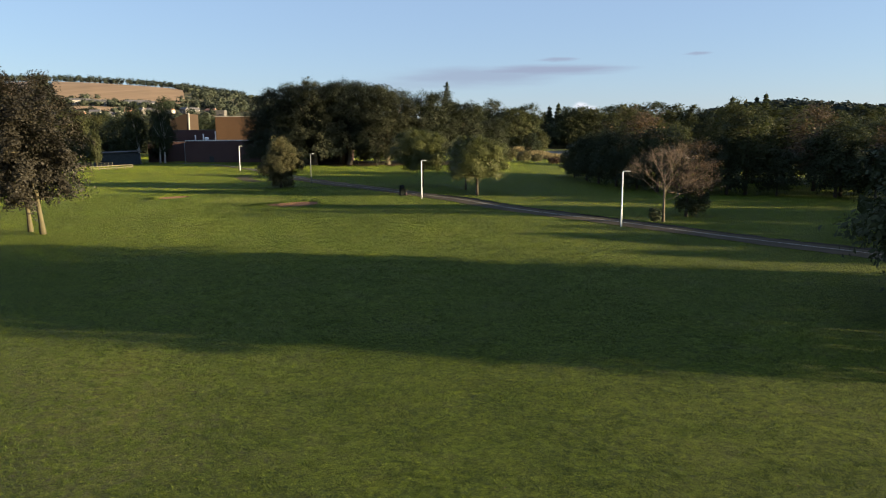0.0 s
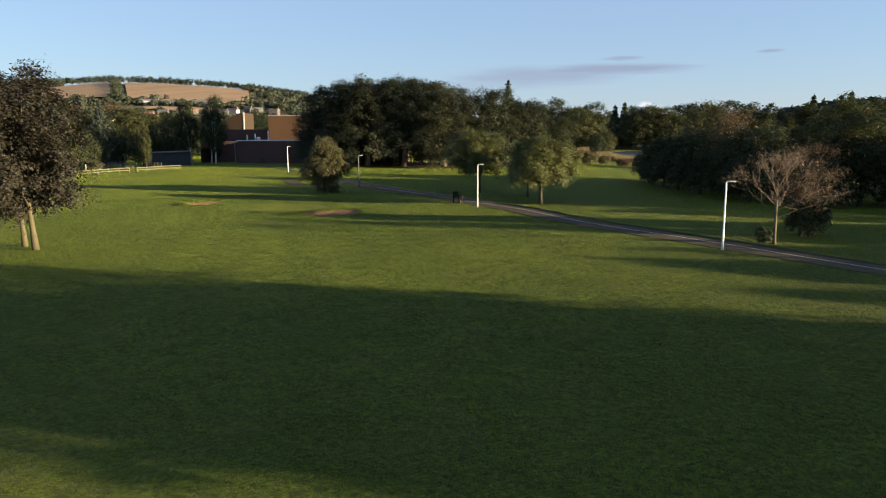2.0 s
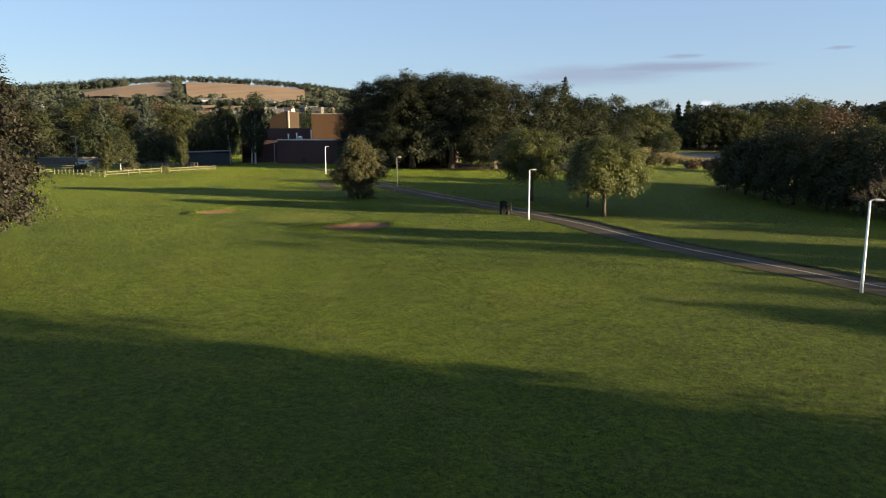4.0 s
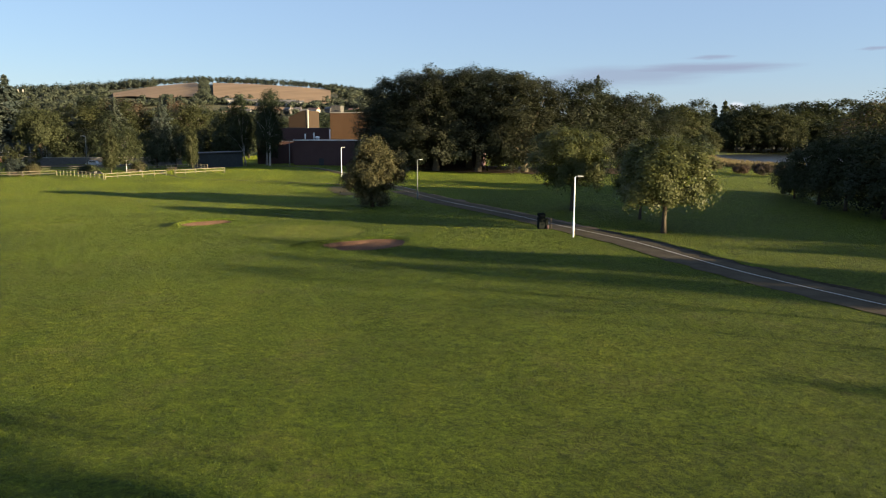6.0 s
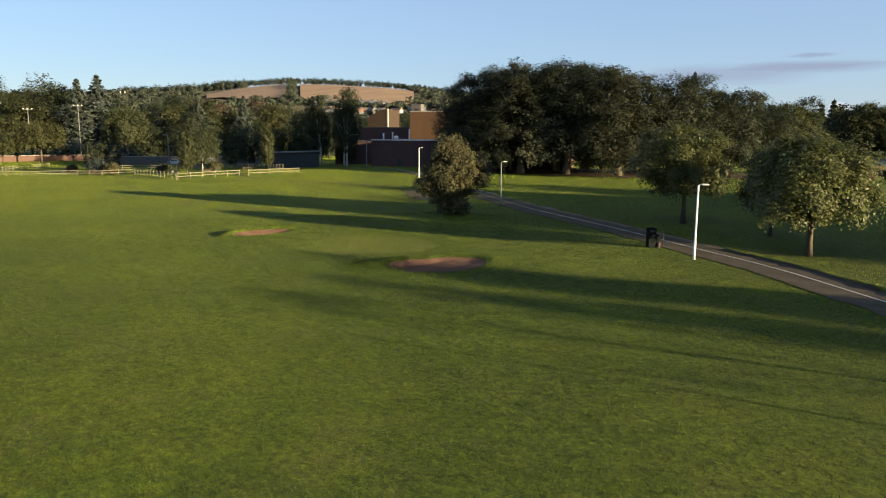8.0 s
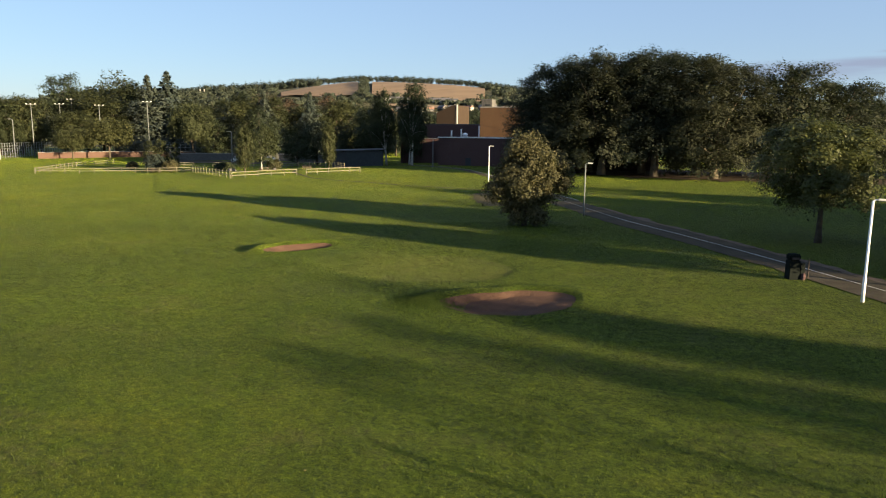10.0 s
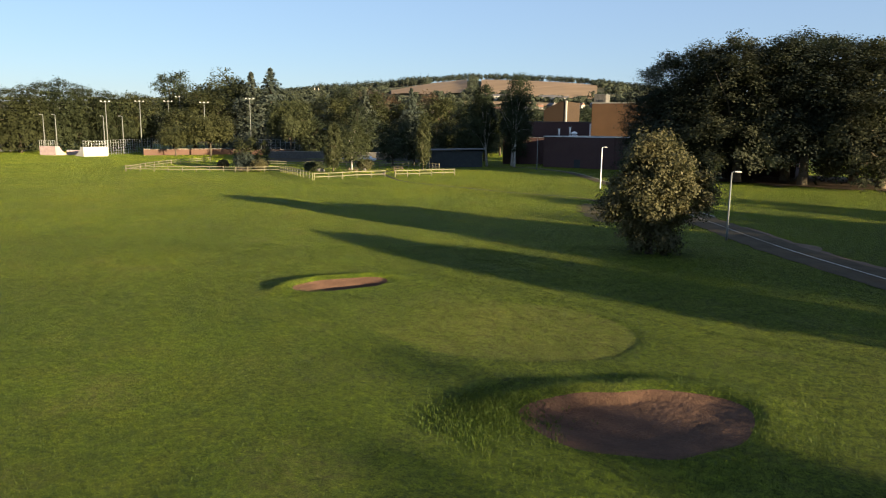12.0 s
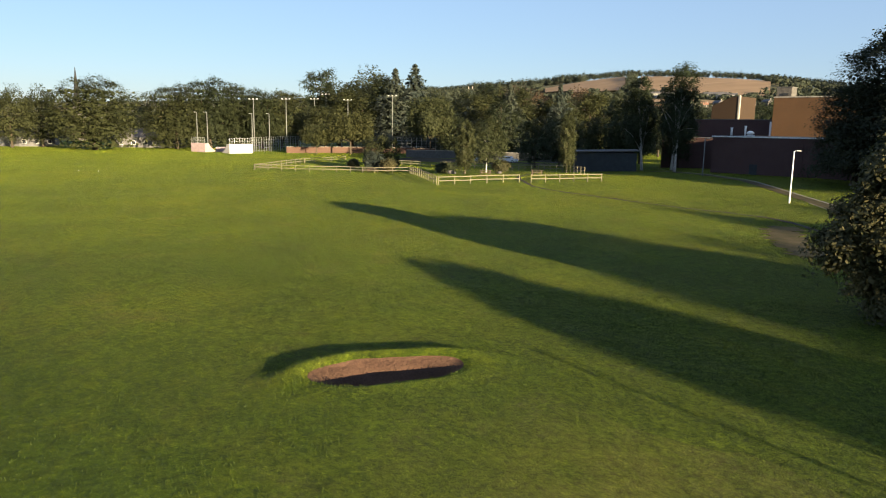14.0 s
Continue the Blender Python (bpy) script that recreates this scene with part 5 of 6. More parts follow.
place(poplar(81, 8.7, 1.95), -109.0, 152.7)
place(poplar(82, 9.8, 1.7), -100.0, 166.6)
place(broadleaf("willow_tree", 83, 8.6, 3.5, 0.9, M["poplar"], "loose grey-green tree with a white trunk behind the poplar", 260, 40, 0.14, 0.7, "birchbark", 0.12, 0.25, 20), -110.5, 158.8)
for seed, x, y, h, r, mat, label in ((84, -117.0, 155.5, 1.9, 2.0, "darkleaf", "dark low garden shrub inside the fence"), (85, -121, 158.5, 1.6, 1.6, "darkleaf", "dark low garden shrub inside the fence"),
                                     (86, -109.0, 160.5, 2.0, 1.8, "golden", "golden-leaved garden shrub inside the fence"), (87, -126.5, 150.5, 2.4, 1.7, "golden", "golden-leaved garden shrub by the fence corner"),
                                     (88, -128.8, 153.5, 6.2, 1.1, "poplar", "slim yellow-green upright shrub by the fence corner"), (89, -134.5, 153.5, 6.4, 3.4, "wood2", "brownish spreading garden tree by the fence"),
                                     (90, -131.5, 151.0, 3.6, 2.3, "spruce", "blue-grey garden conifer by the fence"), (91, -140, 152, 2.0, 1.4, "golden", "golden-leaved garden shrub inside the fence")):
    place(broadleaf("shrub", seed, h, r, 0.05, M[mat], label, int(40 + 40 * r), 32, 0.13, 0.18 * r + 0.12, "bark", 0.05, category="shrub"), x, y)


def picnic_table(x, y, turn):
    ob = thing("picnic_table", pose(x, y, float(land(x, y)), 0, 0, turn), "dark wooden picnic table with attached benches", "table", "picnic tables")
    for i in range(5):
        part("board", box(-0.9, -0.36 + 0.15 * i - 0.065, 0.71, 0.9, -0.36 + 0.15 * i + 0.065, 0.75, 0.006), M["darkwood"], ob)
    for s in (-1, 1):
        part("bench", box(-0.9, s * 0.75 - 0.13, 0.41, 0.9, s * 0.75 + 0.13, 0.45, 0.006), M["darkwood"], ob)
        for e in (-0.65, 0.65):
            part("leg", tube([(e, s * 0.62, 0), (e, s * 0.22, 0.71)], 0.045, 4), M["darkwood"], ob)
    for e in (-0.65, 0.65):
        part("brace", box(e - 0.03, -0.85, 0.34, e + 0.03, 0.85, 0.41, 0.005), M["darkwood"], ob)


for x, y, turn in ((-127.2, 147.6, 30), (-130.5, 149.0, 10), (-103.5, 152, 60), (-98.5, 158, 40)):
    picnic_table(x, y, turn)


def boulder(x, y, s, seed):
    rng = np.random.default_rng(seed)
    bm = bmesh.new()
    bmesh.ops.create_icosphere(bm, subdivisions=2, radius=1)
    for v in bm.verts:
        v.co *= 1 + 0.16 * math.sin(3 * v.co.x + seed) + 0.1 * rng.normal()
        v.co = Vector((v.co.x * s, v.co.y * s * 0.8, max(v.co.z, -0.5) * s * 0.7))
    ob = part("boulder", bm, M["stonewall"], None, at=Matrix.Translation((x, y, float(land(x, y)) + 0.3 * s)))
    tagged(ob, "grey rounded boulder on the garden gravel", "stone", "garden boulders")


for i, (x, y, s) in enumerate(((-114.6, 154.4, 0.55), (-112.4, 153.2, 0.5), (-106.0, 157.5, 0.4))):
    boulder(x, y, s, i)
# ---- the brick building, turned a little to the sun ----
BM = Matrix.Translation((-86.2, 186.5, 0)) @ Matrix.Rotation(radians(7), 4, "Z")


def hall():
    z0 = 0.5
    ob = thing("brick_hall", BM, "brick hall with a dark low front and an orange tower", "building")
    front = part("wall", box(0, 0, z0, 44, 15, 6.85), M["brick_dark"], ob, "low purple-brown brick front")
    part("fascia", box(-0.12, -0.12, 6.85, 44.1, 15.1, 7.05, 0.02), M["fascia"], front, "pale metal roof edge")
    part("roof", box(0.3, 0.3, 7.05, 43.8, 15, 7.09), M["felt"], front)
    part("recess", box(13.5, -0.10, z0, 13.9, 0.02, 6.8), M["brick_dark"], front)
    part("door", box(6.2, -0.05, z0, 7.4, 0.03, 2.7, 0.01), M["shed"], front, "dark flush service door")
    mid = part("wall", box(-16, 22, z0, 3.2, 40, 9.9), M["brick_dark"], ob, "dark brick middle block")
    part("fascia", box(-16.1, 21.9, 9.9, 3.2, 40.1, 10.05, 0.02), M["felt"], mid)
    low = part("wall", box(-16, 15, z0, 3.2, 22, 6.5), M["brick_dark"], ob)
    part("roof", box(-16, 15, 6.5, 3.2, 22, 6.56), M["felt"], low)
    tower = part("wall", box(3.2, 17.6, z0, 27, 34, 13.75), M["brick_orange"], ob, "tall plain orange brick tower")
    part("coping", box(3.1, 17.5, 13.75, 27.1, 34.1, 13.95, 0.03), M["concrete"], tower)
    part("corner_strip", box(2.8, 17.7, 7.1, 3.2, 19.0, 9.6, 0.02), M["fascia"], tower, "pale strip at the corner of the tower")
    stack = part("plant_room", box(3.0, 19.2, 13.9, 5.5, 22, 15.6), M["stonewall"], tower, "grey concrete roof block with a dark opening")
    part("opening", box(3.9, 19.10, 14.2, 5.0, 19.22, 14.6), M["pane"], stack)
    part("coping", box(2.9, 19.1, 15.6, 5.6, 22.1, 15.72, 0.02), M["felt"], stack)
    for x, y, h, r in ((1.5, 3.8, 1.25, 0.17), (3.5, 4.4, 1.55, 0.15)):
        vent = part("vent_pipe", tube([(x, y, 7.05), (x, y, 7.05 + h)], r, 12), M["white_post"], ob, "white roof vent pipe", smooth=True)
        part("cowl", tube([(x, y, 7.05 + h), (x, y, 7.05 + h + 0.12)], r * 1.5, 12), M["white_post"], vent)
    fan = part("roof_fan", tube([(4.5, 4, 7.05), (4.5, 4, 7.4), (4.5, 4, 7.45), (4.5, 4, 7.7), (4.5, 4, 7.9)], [0.45, 0.45, 0.65, 0.55, 0.2], 16), M["white_post"], ob, "white mushroom roof fan", smooth=True)
    part("base", box(3.95, 3.45, 7.05, 5.05, 4.55, 7.2, 0.02), M["fascia"], fan)
    # the gable block behind
    bm = bmesh.new()
    v = [bm.verts.new(c) for c in ((-21.6, 51, z0), (-15.6, 51, z0), (-15.6, 51, 15.7), (-17.0, 51, 15.6), (-21.6, 51, 13.6), (-21.6, 62, z0), (-15.6, 62, z0), (-15.6, 62, 15.7), (-17.0, 62, 15.6), (-21.6, 62, 13.6))]
    for f in ((0, 1, 2, 3, 4), (9, 8, 7, 6, 5), (1, 6, 7, 2), (2, 7, 8, 3), (3, 8, 9, 4), (4, 9, 5, 0)):
        bm.faces.new([v[i] for i in f])
    gable = part("gable_wall", bm, M["brick_brown"], ob, "brown brick gable block with a sloping top")
    part("corner_strip", box(-15.6, 50.9, 8.0, -15.25, 51.6, 15.9, 0.02), M["concrete"], gable, "white rendered corner strip")
    part("coping", box(-21.7, 50.95, 13.52, -21.4, 62.05, 13.75, 0.02), M["concrete"], gable)


hall()


def shed():
    z = 0.4
    a, b = Vector((-103.2, 172.6)), Vector((-95.6, 179.4))
    turn = math.degrees(math.atan2(b.y - a.y, b.x - a.x))
    ob = thing("shed", pose(a.x, a.y, z, 0, 0, turn), "long blue-grey flat-roofed shed under dark trees", "shed")
    ln = (b - a).length
    body = part("body", box(0, 0, -0.2, ln, 6, 3.5), M["shed"], ob)
    for i in range(12):
        part("batten", box(0.4 + i * ln / 12.3, -0.03, 0, 0.46 + i * ln / 12.3, 0.005, 3.5), M["shed"], body)
    bm = box(-0.3, -0.4, 3.5, ln + 0.5, 6.4, 3.68, 0.02)
    for v in bm.verts:
        v.co.z += 0.03 * v.co.x
    part("roof", bm, M["felt"], ob, "pale sloping felt roof")


shed()
# birches in front of the hall
for seed, x, y, h, lean in ((95, -90.4, 182.6, 18.0, (0.3, 0)), (96, -99.0, 186.0, 17.2, (-1.6, 0.4)), (97, -95.0, 189, 15.5, (0.2, 0.3))):
    place(broadleaf("birch_tree", seed, h, 3.6, 2.6, M["birch"], "tall dark drooping birch with a white streaked trunk", 300, 40, 0.15, 0.75, "birchbark", 0.2, 0.34, 34, -0.95, lean=lean, squash=1.2, limbs=14, full=0.0, skirt=0.0), x, y)


# ---- skate park and ball court ----
def quarter_pipe(x, y, turn, width, h, side_mat, label, rail=True):
    z = float(land(x, y))
    ob = thing("skate_ramp", pose(x, y, z, 0, 0, turn), label, "skate ramp", "skate ramps")
    prof = [(0, -0.05), (0, h), (1.4, h)] + [(1.4 + 3.0 * math.sin(a), h - 0.1 - (h - 0.1) * (1 - math.cos(a)) ** 0.0 * math.sin(a) ** 0.6) for a in np.linspace(0.15, math.pi / 2, 7)] + [(4.4, -0.05)]
    bm = bmesh.new()
    a = [bm.verts.new((0, p, q)) for p, q in prof]
    b = [bm.verts.new((width, p, q)) for p, q in prof]
    bm.faces.new(a)
    bm.faces.new(b[::-1])
    for i in range(len(a)):
        j = (i + 1) % len(a)
        bm.faces.new((a[i], b[i], b[j], a[j]))
    bmesh.ops.recalc_face_normals(bm, faces=bm.faces)
    part("ramp", bm, M[side_mat], ob)
    if rail:
        for u in np.linspace(0.06, width - 0.06, int(width / 0.75) + 1):
            part("rail_post", tube([(u, 0.06, h), (u, 0.06, h + 1.6)], 0.035, 6), M["galv"], ob)
        for zz in (0.8, 1.58):
            part("handrail", tube([(0.06, 0.06, h + zz), (width - 0.06, 0.06, h + zz)], 0.03, 6), M["galv"], ob)
    return ob


quarter_pipe(-208.2, 157.0, 95, 7.0, 2.5, "render_white", "white painted skate ramp with a railed platform")
quarter_pipe(-223.5, 152.5, 20, 5.5, 2.4, "pink", "faded pink skate ramp with a railed platform")
part("skate_box", box(-3.4, -1.2, -0.1, 3.4, 1.2, 1.3, 0.03), M["pink"], None, at=pose(-219, 161.5, float(land(-219, 161.5)), 0, 0, 40))
tagged(bpy.data.objects["skate_box"], "low faded pink skate box on the grass", "skate ramp")

def tall_lamp(x, y, h, lamps, turn, label):
    ob = thing("floodlight" if lamps > 1 else "street_lamp", pose(x, y, float(land(x, y)), 0, 0, turn), label, "floodlight" if lamps > 1 else "lamp post", "tall lamps round the courts")
    part("column", tube([(0, 0, -0.2), (0, 0, h * 0.5), (0, 0, h)], [0.17, 0.13, 0.09], 10), M["grey_post"], ob, smooth=True)
    if lamps > 1:
        part("crossbar", box(-1.3, -0.06, h - 0.1, 1.3, 0.06, h + 0.02), M["grey_post"], ob)
        for u in np.linspace(-1.2, 1.2, lamps):
            part("lamp", box(u - 0.22, -0.26, h + 0.02, u + 0.22, 0.02, h + 0.30, 0.04), M["lamp"], ob)
    else:
        part("arm", tube([(0, 0, h), (0.3, 0, h + 0.12), (0.9, 0, h + 0.14)], 0.07, 8), M["galv"], ob)
        part("lantern", box(0.7, -0.14, h + 0.06, 1.3, 0.14, h + 0.2, 0.04), M["lamp"], ob)


for x, y, h in ((-232.8, 158.0, 10.9), (-225.7, 158.2, 10.9), (-228.0, 173.0, 10.9), (-223.5, 176.4, 11.0), (-150, 190, 8.0)):
    tall_lamp(x, y, h, 1, 200, "tall grey street lamp beside the skate park")
for x, y, h, turn in ((-221, 170.3, 15.0, 40), (-222, 181.3, 15.5, 40), (-233.3, 197.6, 16.3, 40), (-235.6, 203.3, 18.0, 40), (-215.7, 199.2, 15.8, 40), (-203.4, 207.3, 17.0, 40)):
    tall_lamp(x, y, h, 3, turn, "tall floodlight column with three lamp heads over the court")


def court_fence(points, h, label):
    pts = [Vector(p) for p in points]
    ob = thing("court_fence", pose(pts[0].x, pts[0].y, float(land(*pts[0]))), label, "fence", "court fences")
    org = ob.matrix_basis.translation
    for a, c in zip(pts, pts[1:]):
        n = max(1, round((c - a).length / 1.5))
        for i in range(n + 1):
            p = a.lerp(c, i / n) - Vector((org.x, org.y))
            part("post", tube([(p.x, p.y, -0.2), (p.x, p.y, h)], 0.045, 6), M["galv"], ob)
        p, q = a - Vector((org.x, org.y)), c - Vector((org.x, org.y))
        for zz in np.linspace(0.1, 1, 6) * h:
            part("rail", tube([(p.x, p.y, zz), (q.x, q.y, zz)], 0.022, 4), M["galv"], ob)
    return ob


court_fence([(-214, 166), (-226, 182), (-236, 199), (-228, 208), (-209, 215)], 4.2, "tall grey mesh fence round the ball court")
court_fence([(-199, 206), (-186, 216), (-172, 214)], 4.6, "tall grey mesh fence behind the park trees")


def wall_run(name, points, h, thick, mat, label, cap=None):
    """A wall along a line, with a coping where one is given."""
    pts = [Vector(p) for p in points]
    ob = thing(name, pose(pts[0].x, pts[0].y, float(land(*pts[0]))), label, "wall")
    org = ob.matrix_basis.translation
    for a, c in zip(pts, pts[1:]):
        ang = math.degrees(math.atan2(c.y - a.y, c.x - a.x))
        m = pose(a.x - org.x, a.y - org.y, 0, 0, 0, ang)
        ln = (c - a).length
        part("panel", box(0, -thick / 2, -0.4, ln - 0.005, thick / 2, h, 0.01), M[mat], ob, at=m)
        if cap:
            part("coping", box(-0.02, -thick / 2 - 0.05, h, ln + 0.02, thick / 2 + 0.05, h + 0.1, 0.01), M[cap], ob, at=m)


wall_run("brick_wall", [(-208.5, 174), (-207, 178.5), (-206, 186), (-203, 196), (-196, 205), (-187, 211)], 1.7, 0.3, "brick_red", "low terracotta brick wall behind the park trees", "concrete")
wall_run("stone_wall", [(-176, 192), (-165, 201), (-150, 208), (-133, 207)], 1.9, 0.5, "stonewall", "rough grey rubble wall beside the car park", "concrete")
part("tarmac", box(-24, -7, -0.05, 24, 7, 0.03), M["asphalt"], None, at=pose(-147, 193, float(land(-147, 193)) + 0.05, 0, 0, 16))
tagged(bpy.data.objects["tarmac"], "dark tarmac car park behind the garden", "car park", "", "structure")


def parked_car(x, y, turn, paint, label):
    ob = thing("car", pose(x, y, float(land(x, y)) + 0.09, 0, 0, turn), label, "car", "parked cars")
    lower = box(-2.1, -0.86, 0.25, 2.1, 0.86, 0.88, 0.14)
    part("body", lower, M[paint], ob)
    cab = box(-1.45, -0.76, 0.86, 1.05, 0.76, 1.46, 0.08)
    for v in cab.verts:
        if v.co.z > 1.2:
            v.co.x = v.co.x * 0.72 - 0.1
            v.co.y *= 0.86
    roof = part("cabin", cab, M[paint], ob)
    for s in (-1, 1):
        part("side_window", box(-1.05, s * 0.735 - 0.015, 1.0, 0.72, s * 0.735 + 0.015, 1.33, 0.01), M["pane"], roof)
        for e in (-1.3, 1.3):
            wheel = part("wheel", tube([(e, s * 0.66, 0.31), (e, s * 0.88, 0.31)], 0.32, 16), M["rubber"], ob)
            part("rim", tube([(e, s * 0.86, 0.31), (e, s * 0.89, 0.31)], 0.2, 12), M["galv"], wheel)
        part("headlight", box(2.02, s * 0.62 - 0.16, 0.6, 2.11, s * 0.62 + 0.16, 0.76, 0.02), M["lamp"], ob)
    part("windscreen", tube([(1.02, 0, 0.95), (0.72, 0, 1.36)], 0.02, 4), M["pane"], roof)


parked_car(-142, 196, 20, "car", "white car parked behind the garden shrubs")
parked_car(-150.5, 193, 15, "galv", "silver car parked behind the garden shrubs")


# ---- the town, the stubble field and the wooded ridge ----
def far_xy(az, d):
    return VIEW[0] - d * math.sin(radians(az)), VIEW[1] + d * math.cos(radians(az))


def field(name, az0, az1, d0, d1, label, tilt=0.0, taper=0.0):
    """A stubble field draped on the hillside."""
    u, w = np.meshgrid(np.linspace(0, 1, 60), np.linspace(0, 1, 26))
    az = az0 + (az1 - az0) * u
    d = d0 + (d1 - d0) * w * (1 - taper * (1 - u)) + tilt * (u - 0.5) + 18 * np.sin(9 * u) * (1 - w)
    x, y = VIEW[0] - d * np.sin(np.radians(az)), VIEW[1] + d * np.cos(np.radians(az))
    v = np.stack([x, y, land(x, y) + 3.0], -1).reshape(-1, 3)
    j, i = np.meshgrid(np.arange(25), np.arange(59), indexing="ij")
    a = (j * 60 + i).ravel()
    tagged(put(name, mesh_of(name, v, np.stack([a, a + 1, a + 61, a + 60], 1), M["straw"], smooth=True)), label, "field", "", "structure")


field("stubble_field", 34.5, 25.6, 1110, 1610, "golden stubble field on the hillside", -40)
field("stubble_field", 41.5, 35.6, 1180, 1600, "golden stubble field on the hillside", -90, 0.75)
field("stubble_field", 33.5, 28.0, 985, 1030, "narrow golden field under the hill", 0)


def tree_stuff(name, spots, mat, label, leaf=1.3, per=70):
    """Far trees joined into one mesh: rows of x, y, height, radius and how high the crown starts."""
    rng = np.random.default_rng(len(spots))
    vs, fs, rows, n = [], [], [], 0
    for x, y, h, r, b in spots:
        z = float(land(x, y))
        d = rng.normal(size=(per, 3))
        d /= np.linalg.norm(d, axis=1)[:, None]
        lumps = 1 + 0.22 * np.sin(3 * d[:, 0] * 2 + x) * np.sin(4 * d[:, 1] + y)
        rad = rng.uniform(0.55, 1.05, per) * lumps
        c = np.array([x, y, z + (h + b * h) / 2]) + d * rad[:, None] * np.array([r, r, h * (1 - b) / 2])
        v, f = leaf_quads(rng, c, d + [0, 0, 0.2], leaf * r / 4, 0.5)
        vs.append(v)
        fs.append(f + n)
        n += len(v)
        rows.append((x, y, z - 0.5, x, y, z + h * 0.7, 0.05 * r + 0.1, 0.03 * r + 0.05))
    v, f = np.vstack(vs), np.vstack(fs)
    tv, tf = rods(rows, 4)
    which = np.r_[np.zeros(len(f), int), np.ones(len(tf), int)]
    me = mesh_of(name, np.vstack([v, tv]), np.vstack([f, tf + len(v)]), [mat, M["bark"]], which)
    return tagged(put(name, me), label, "trees", "", "stuff")


rng = np.random.default_rng(9)
ridge = []
for az in np.arange(21, 38.9, 0.045):
    if rng.random() < 0.06 + 0.45 * (29.4 < az < 30.2) + 0.5 * (34.2 < az < 34.5):
        continue
    ridge.append((*far_xy(az + rng.normal() * 0.05, 1697 + rng.uniform(-8, 10)), rng.uniform(15, 24), rng.uniform(3.4, 5.4), rng.uniform(0.35, 0.55)))
for az in np.arange(38.6, 56, 0.12):
    for k in range(3):
        ridge.append((*far_xy(az, 1600 + 45 * k + rng.uniform(-20, 20)), rng.uniform(13, 23) * (1 if az < 48 else 0.75), rng.uniform(5, 8), 0.05))
for az in np.arange(19, 26, 0.16):
    for k in range(3):
        ridge.append((*far_xy(az, 1500 + 60 * k), rng.uniform(8, 13), rng.uniform(5, 8), 0.05))
tree_stuff("ridge_trees", ridge, M["farwood"], "row of dark trees along the skyline of the hill", 0.95, 96)
strip = [(*far_xy(35.1 + rng.uniform(-0.24, 0.24), d + rng.uniform(-8, 8)), rng.uniform(9, 14), rng.uniform(4, 6), 0.0) for d in np.arange(1150, 1600, 9)]
tree_stuff("shelter_belt", strip, M["farwood"], "dark strip of trees between two stubble fields", 1.0, 100)
mid_woods = []
for _ in range(560):
    az, d = rng.uniform(-30, 62), rng.uniform(330, 1130) if rng.random() < 0.8 else rng.uniform(900, 1200)
    if az < 12 and d < 560:
        continue
    if 26 < az < 34.5 and (975 < d < 1045 or d > 1160) or (35 < az < 44 and d > 1150):
        continue
    mid_woods.append((*far_xy(az, d), rng.uniform(7, 13) * (1 if az > 12 else 1.3), rng.uniform(5, 9), 0.02))
for az in np.arange(22, 47, 0.13):
    mid_woods.append((*far_xy(az + rng.normal() * 0.1, rng.uniform(860, 960) if az % 1 < 0.5 else rng.uniform(1060, 1130)), rng.uniform(8, 14) * (0.55 if 25.5 < az < 34.5 else 1), rng.uniform(5, 8), 0.0))
for az in np.arange(25.5, 44, 0.22):
    mid_woods.append((*far_xy(az, 1085 + rng.uniform(-25, 20)), rng.uniform(5, 9), rng.uniform(4, 7), 0.0))
for _ in range(170):
    mid_woods.append((*far_xy(rng.uniform(12, 25.4), rng.uniform(1080, 1560)), rng.uniform(9, 16), rng.uniform(6, 10), 0.0))
for _ in range(420):
    mid_woods.append((*far_xy(rng.uniform(41.8, 58), rng.uniform(1130, 1590)), rng.uniform(5, 9), rng.uniform(5, 8), 0.0))
tree_stuff("distant_trees", mid_woods, M["farwood"], "distant trees and hedges between the houses and under the hill", 1.0, 100)
far_right = [(*far_xy(az, d), rng.uniform(14, 20), rng.uniform(9, 13), 0.0) for az in np.arange(-16, -30, -0.25) for d in (1250, 1330)]
tree_stuff("far_wood", far_right, M["farwood"], "far hazy wood on the low hill beyond the trees", 1.8, 40)


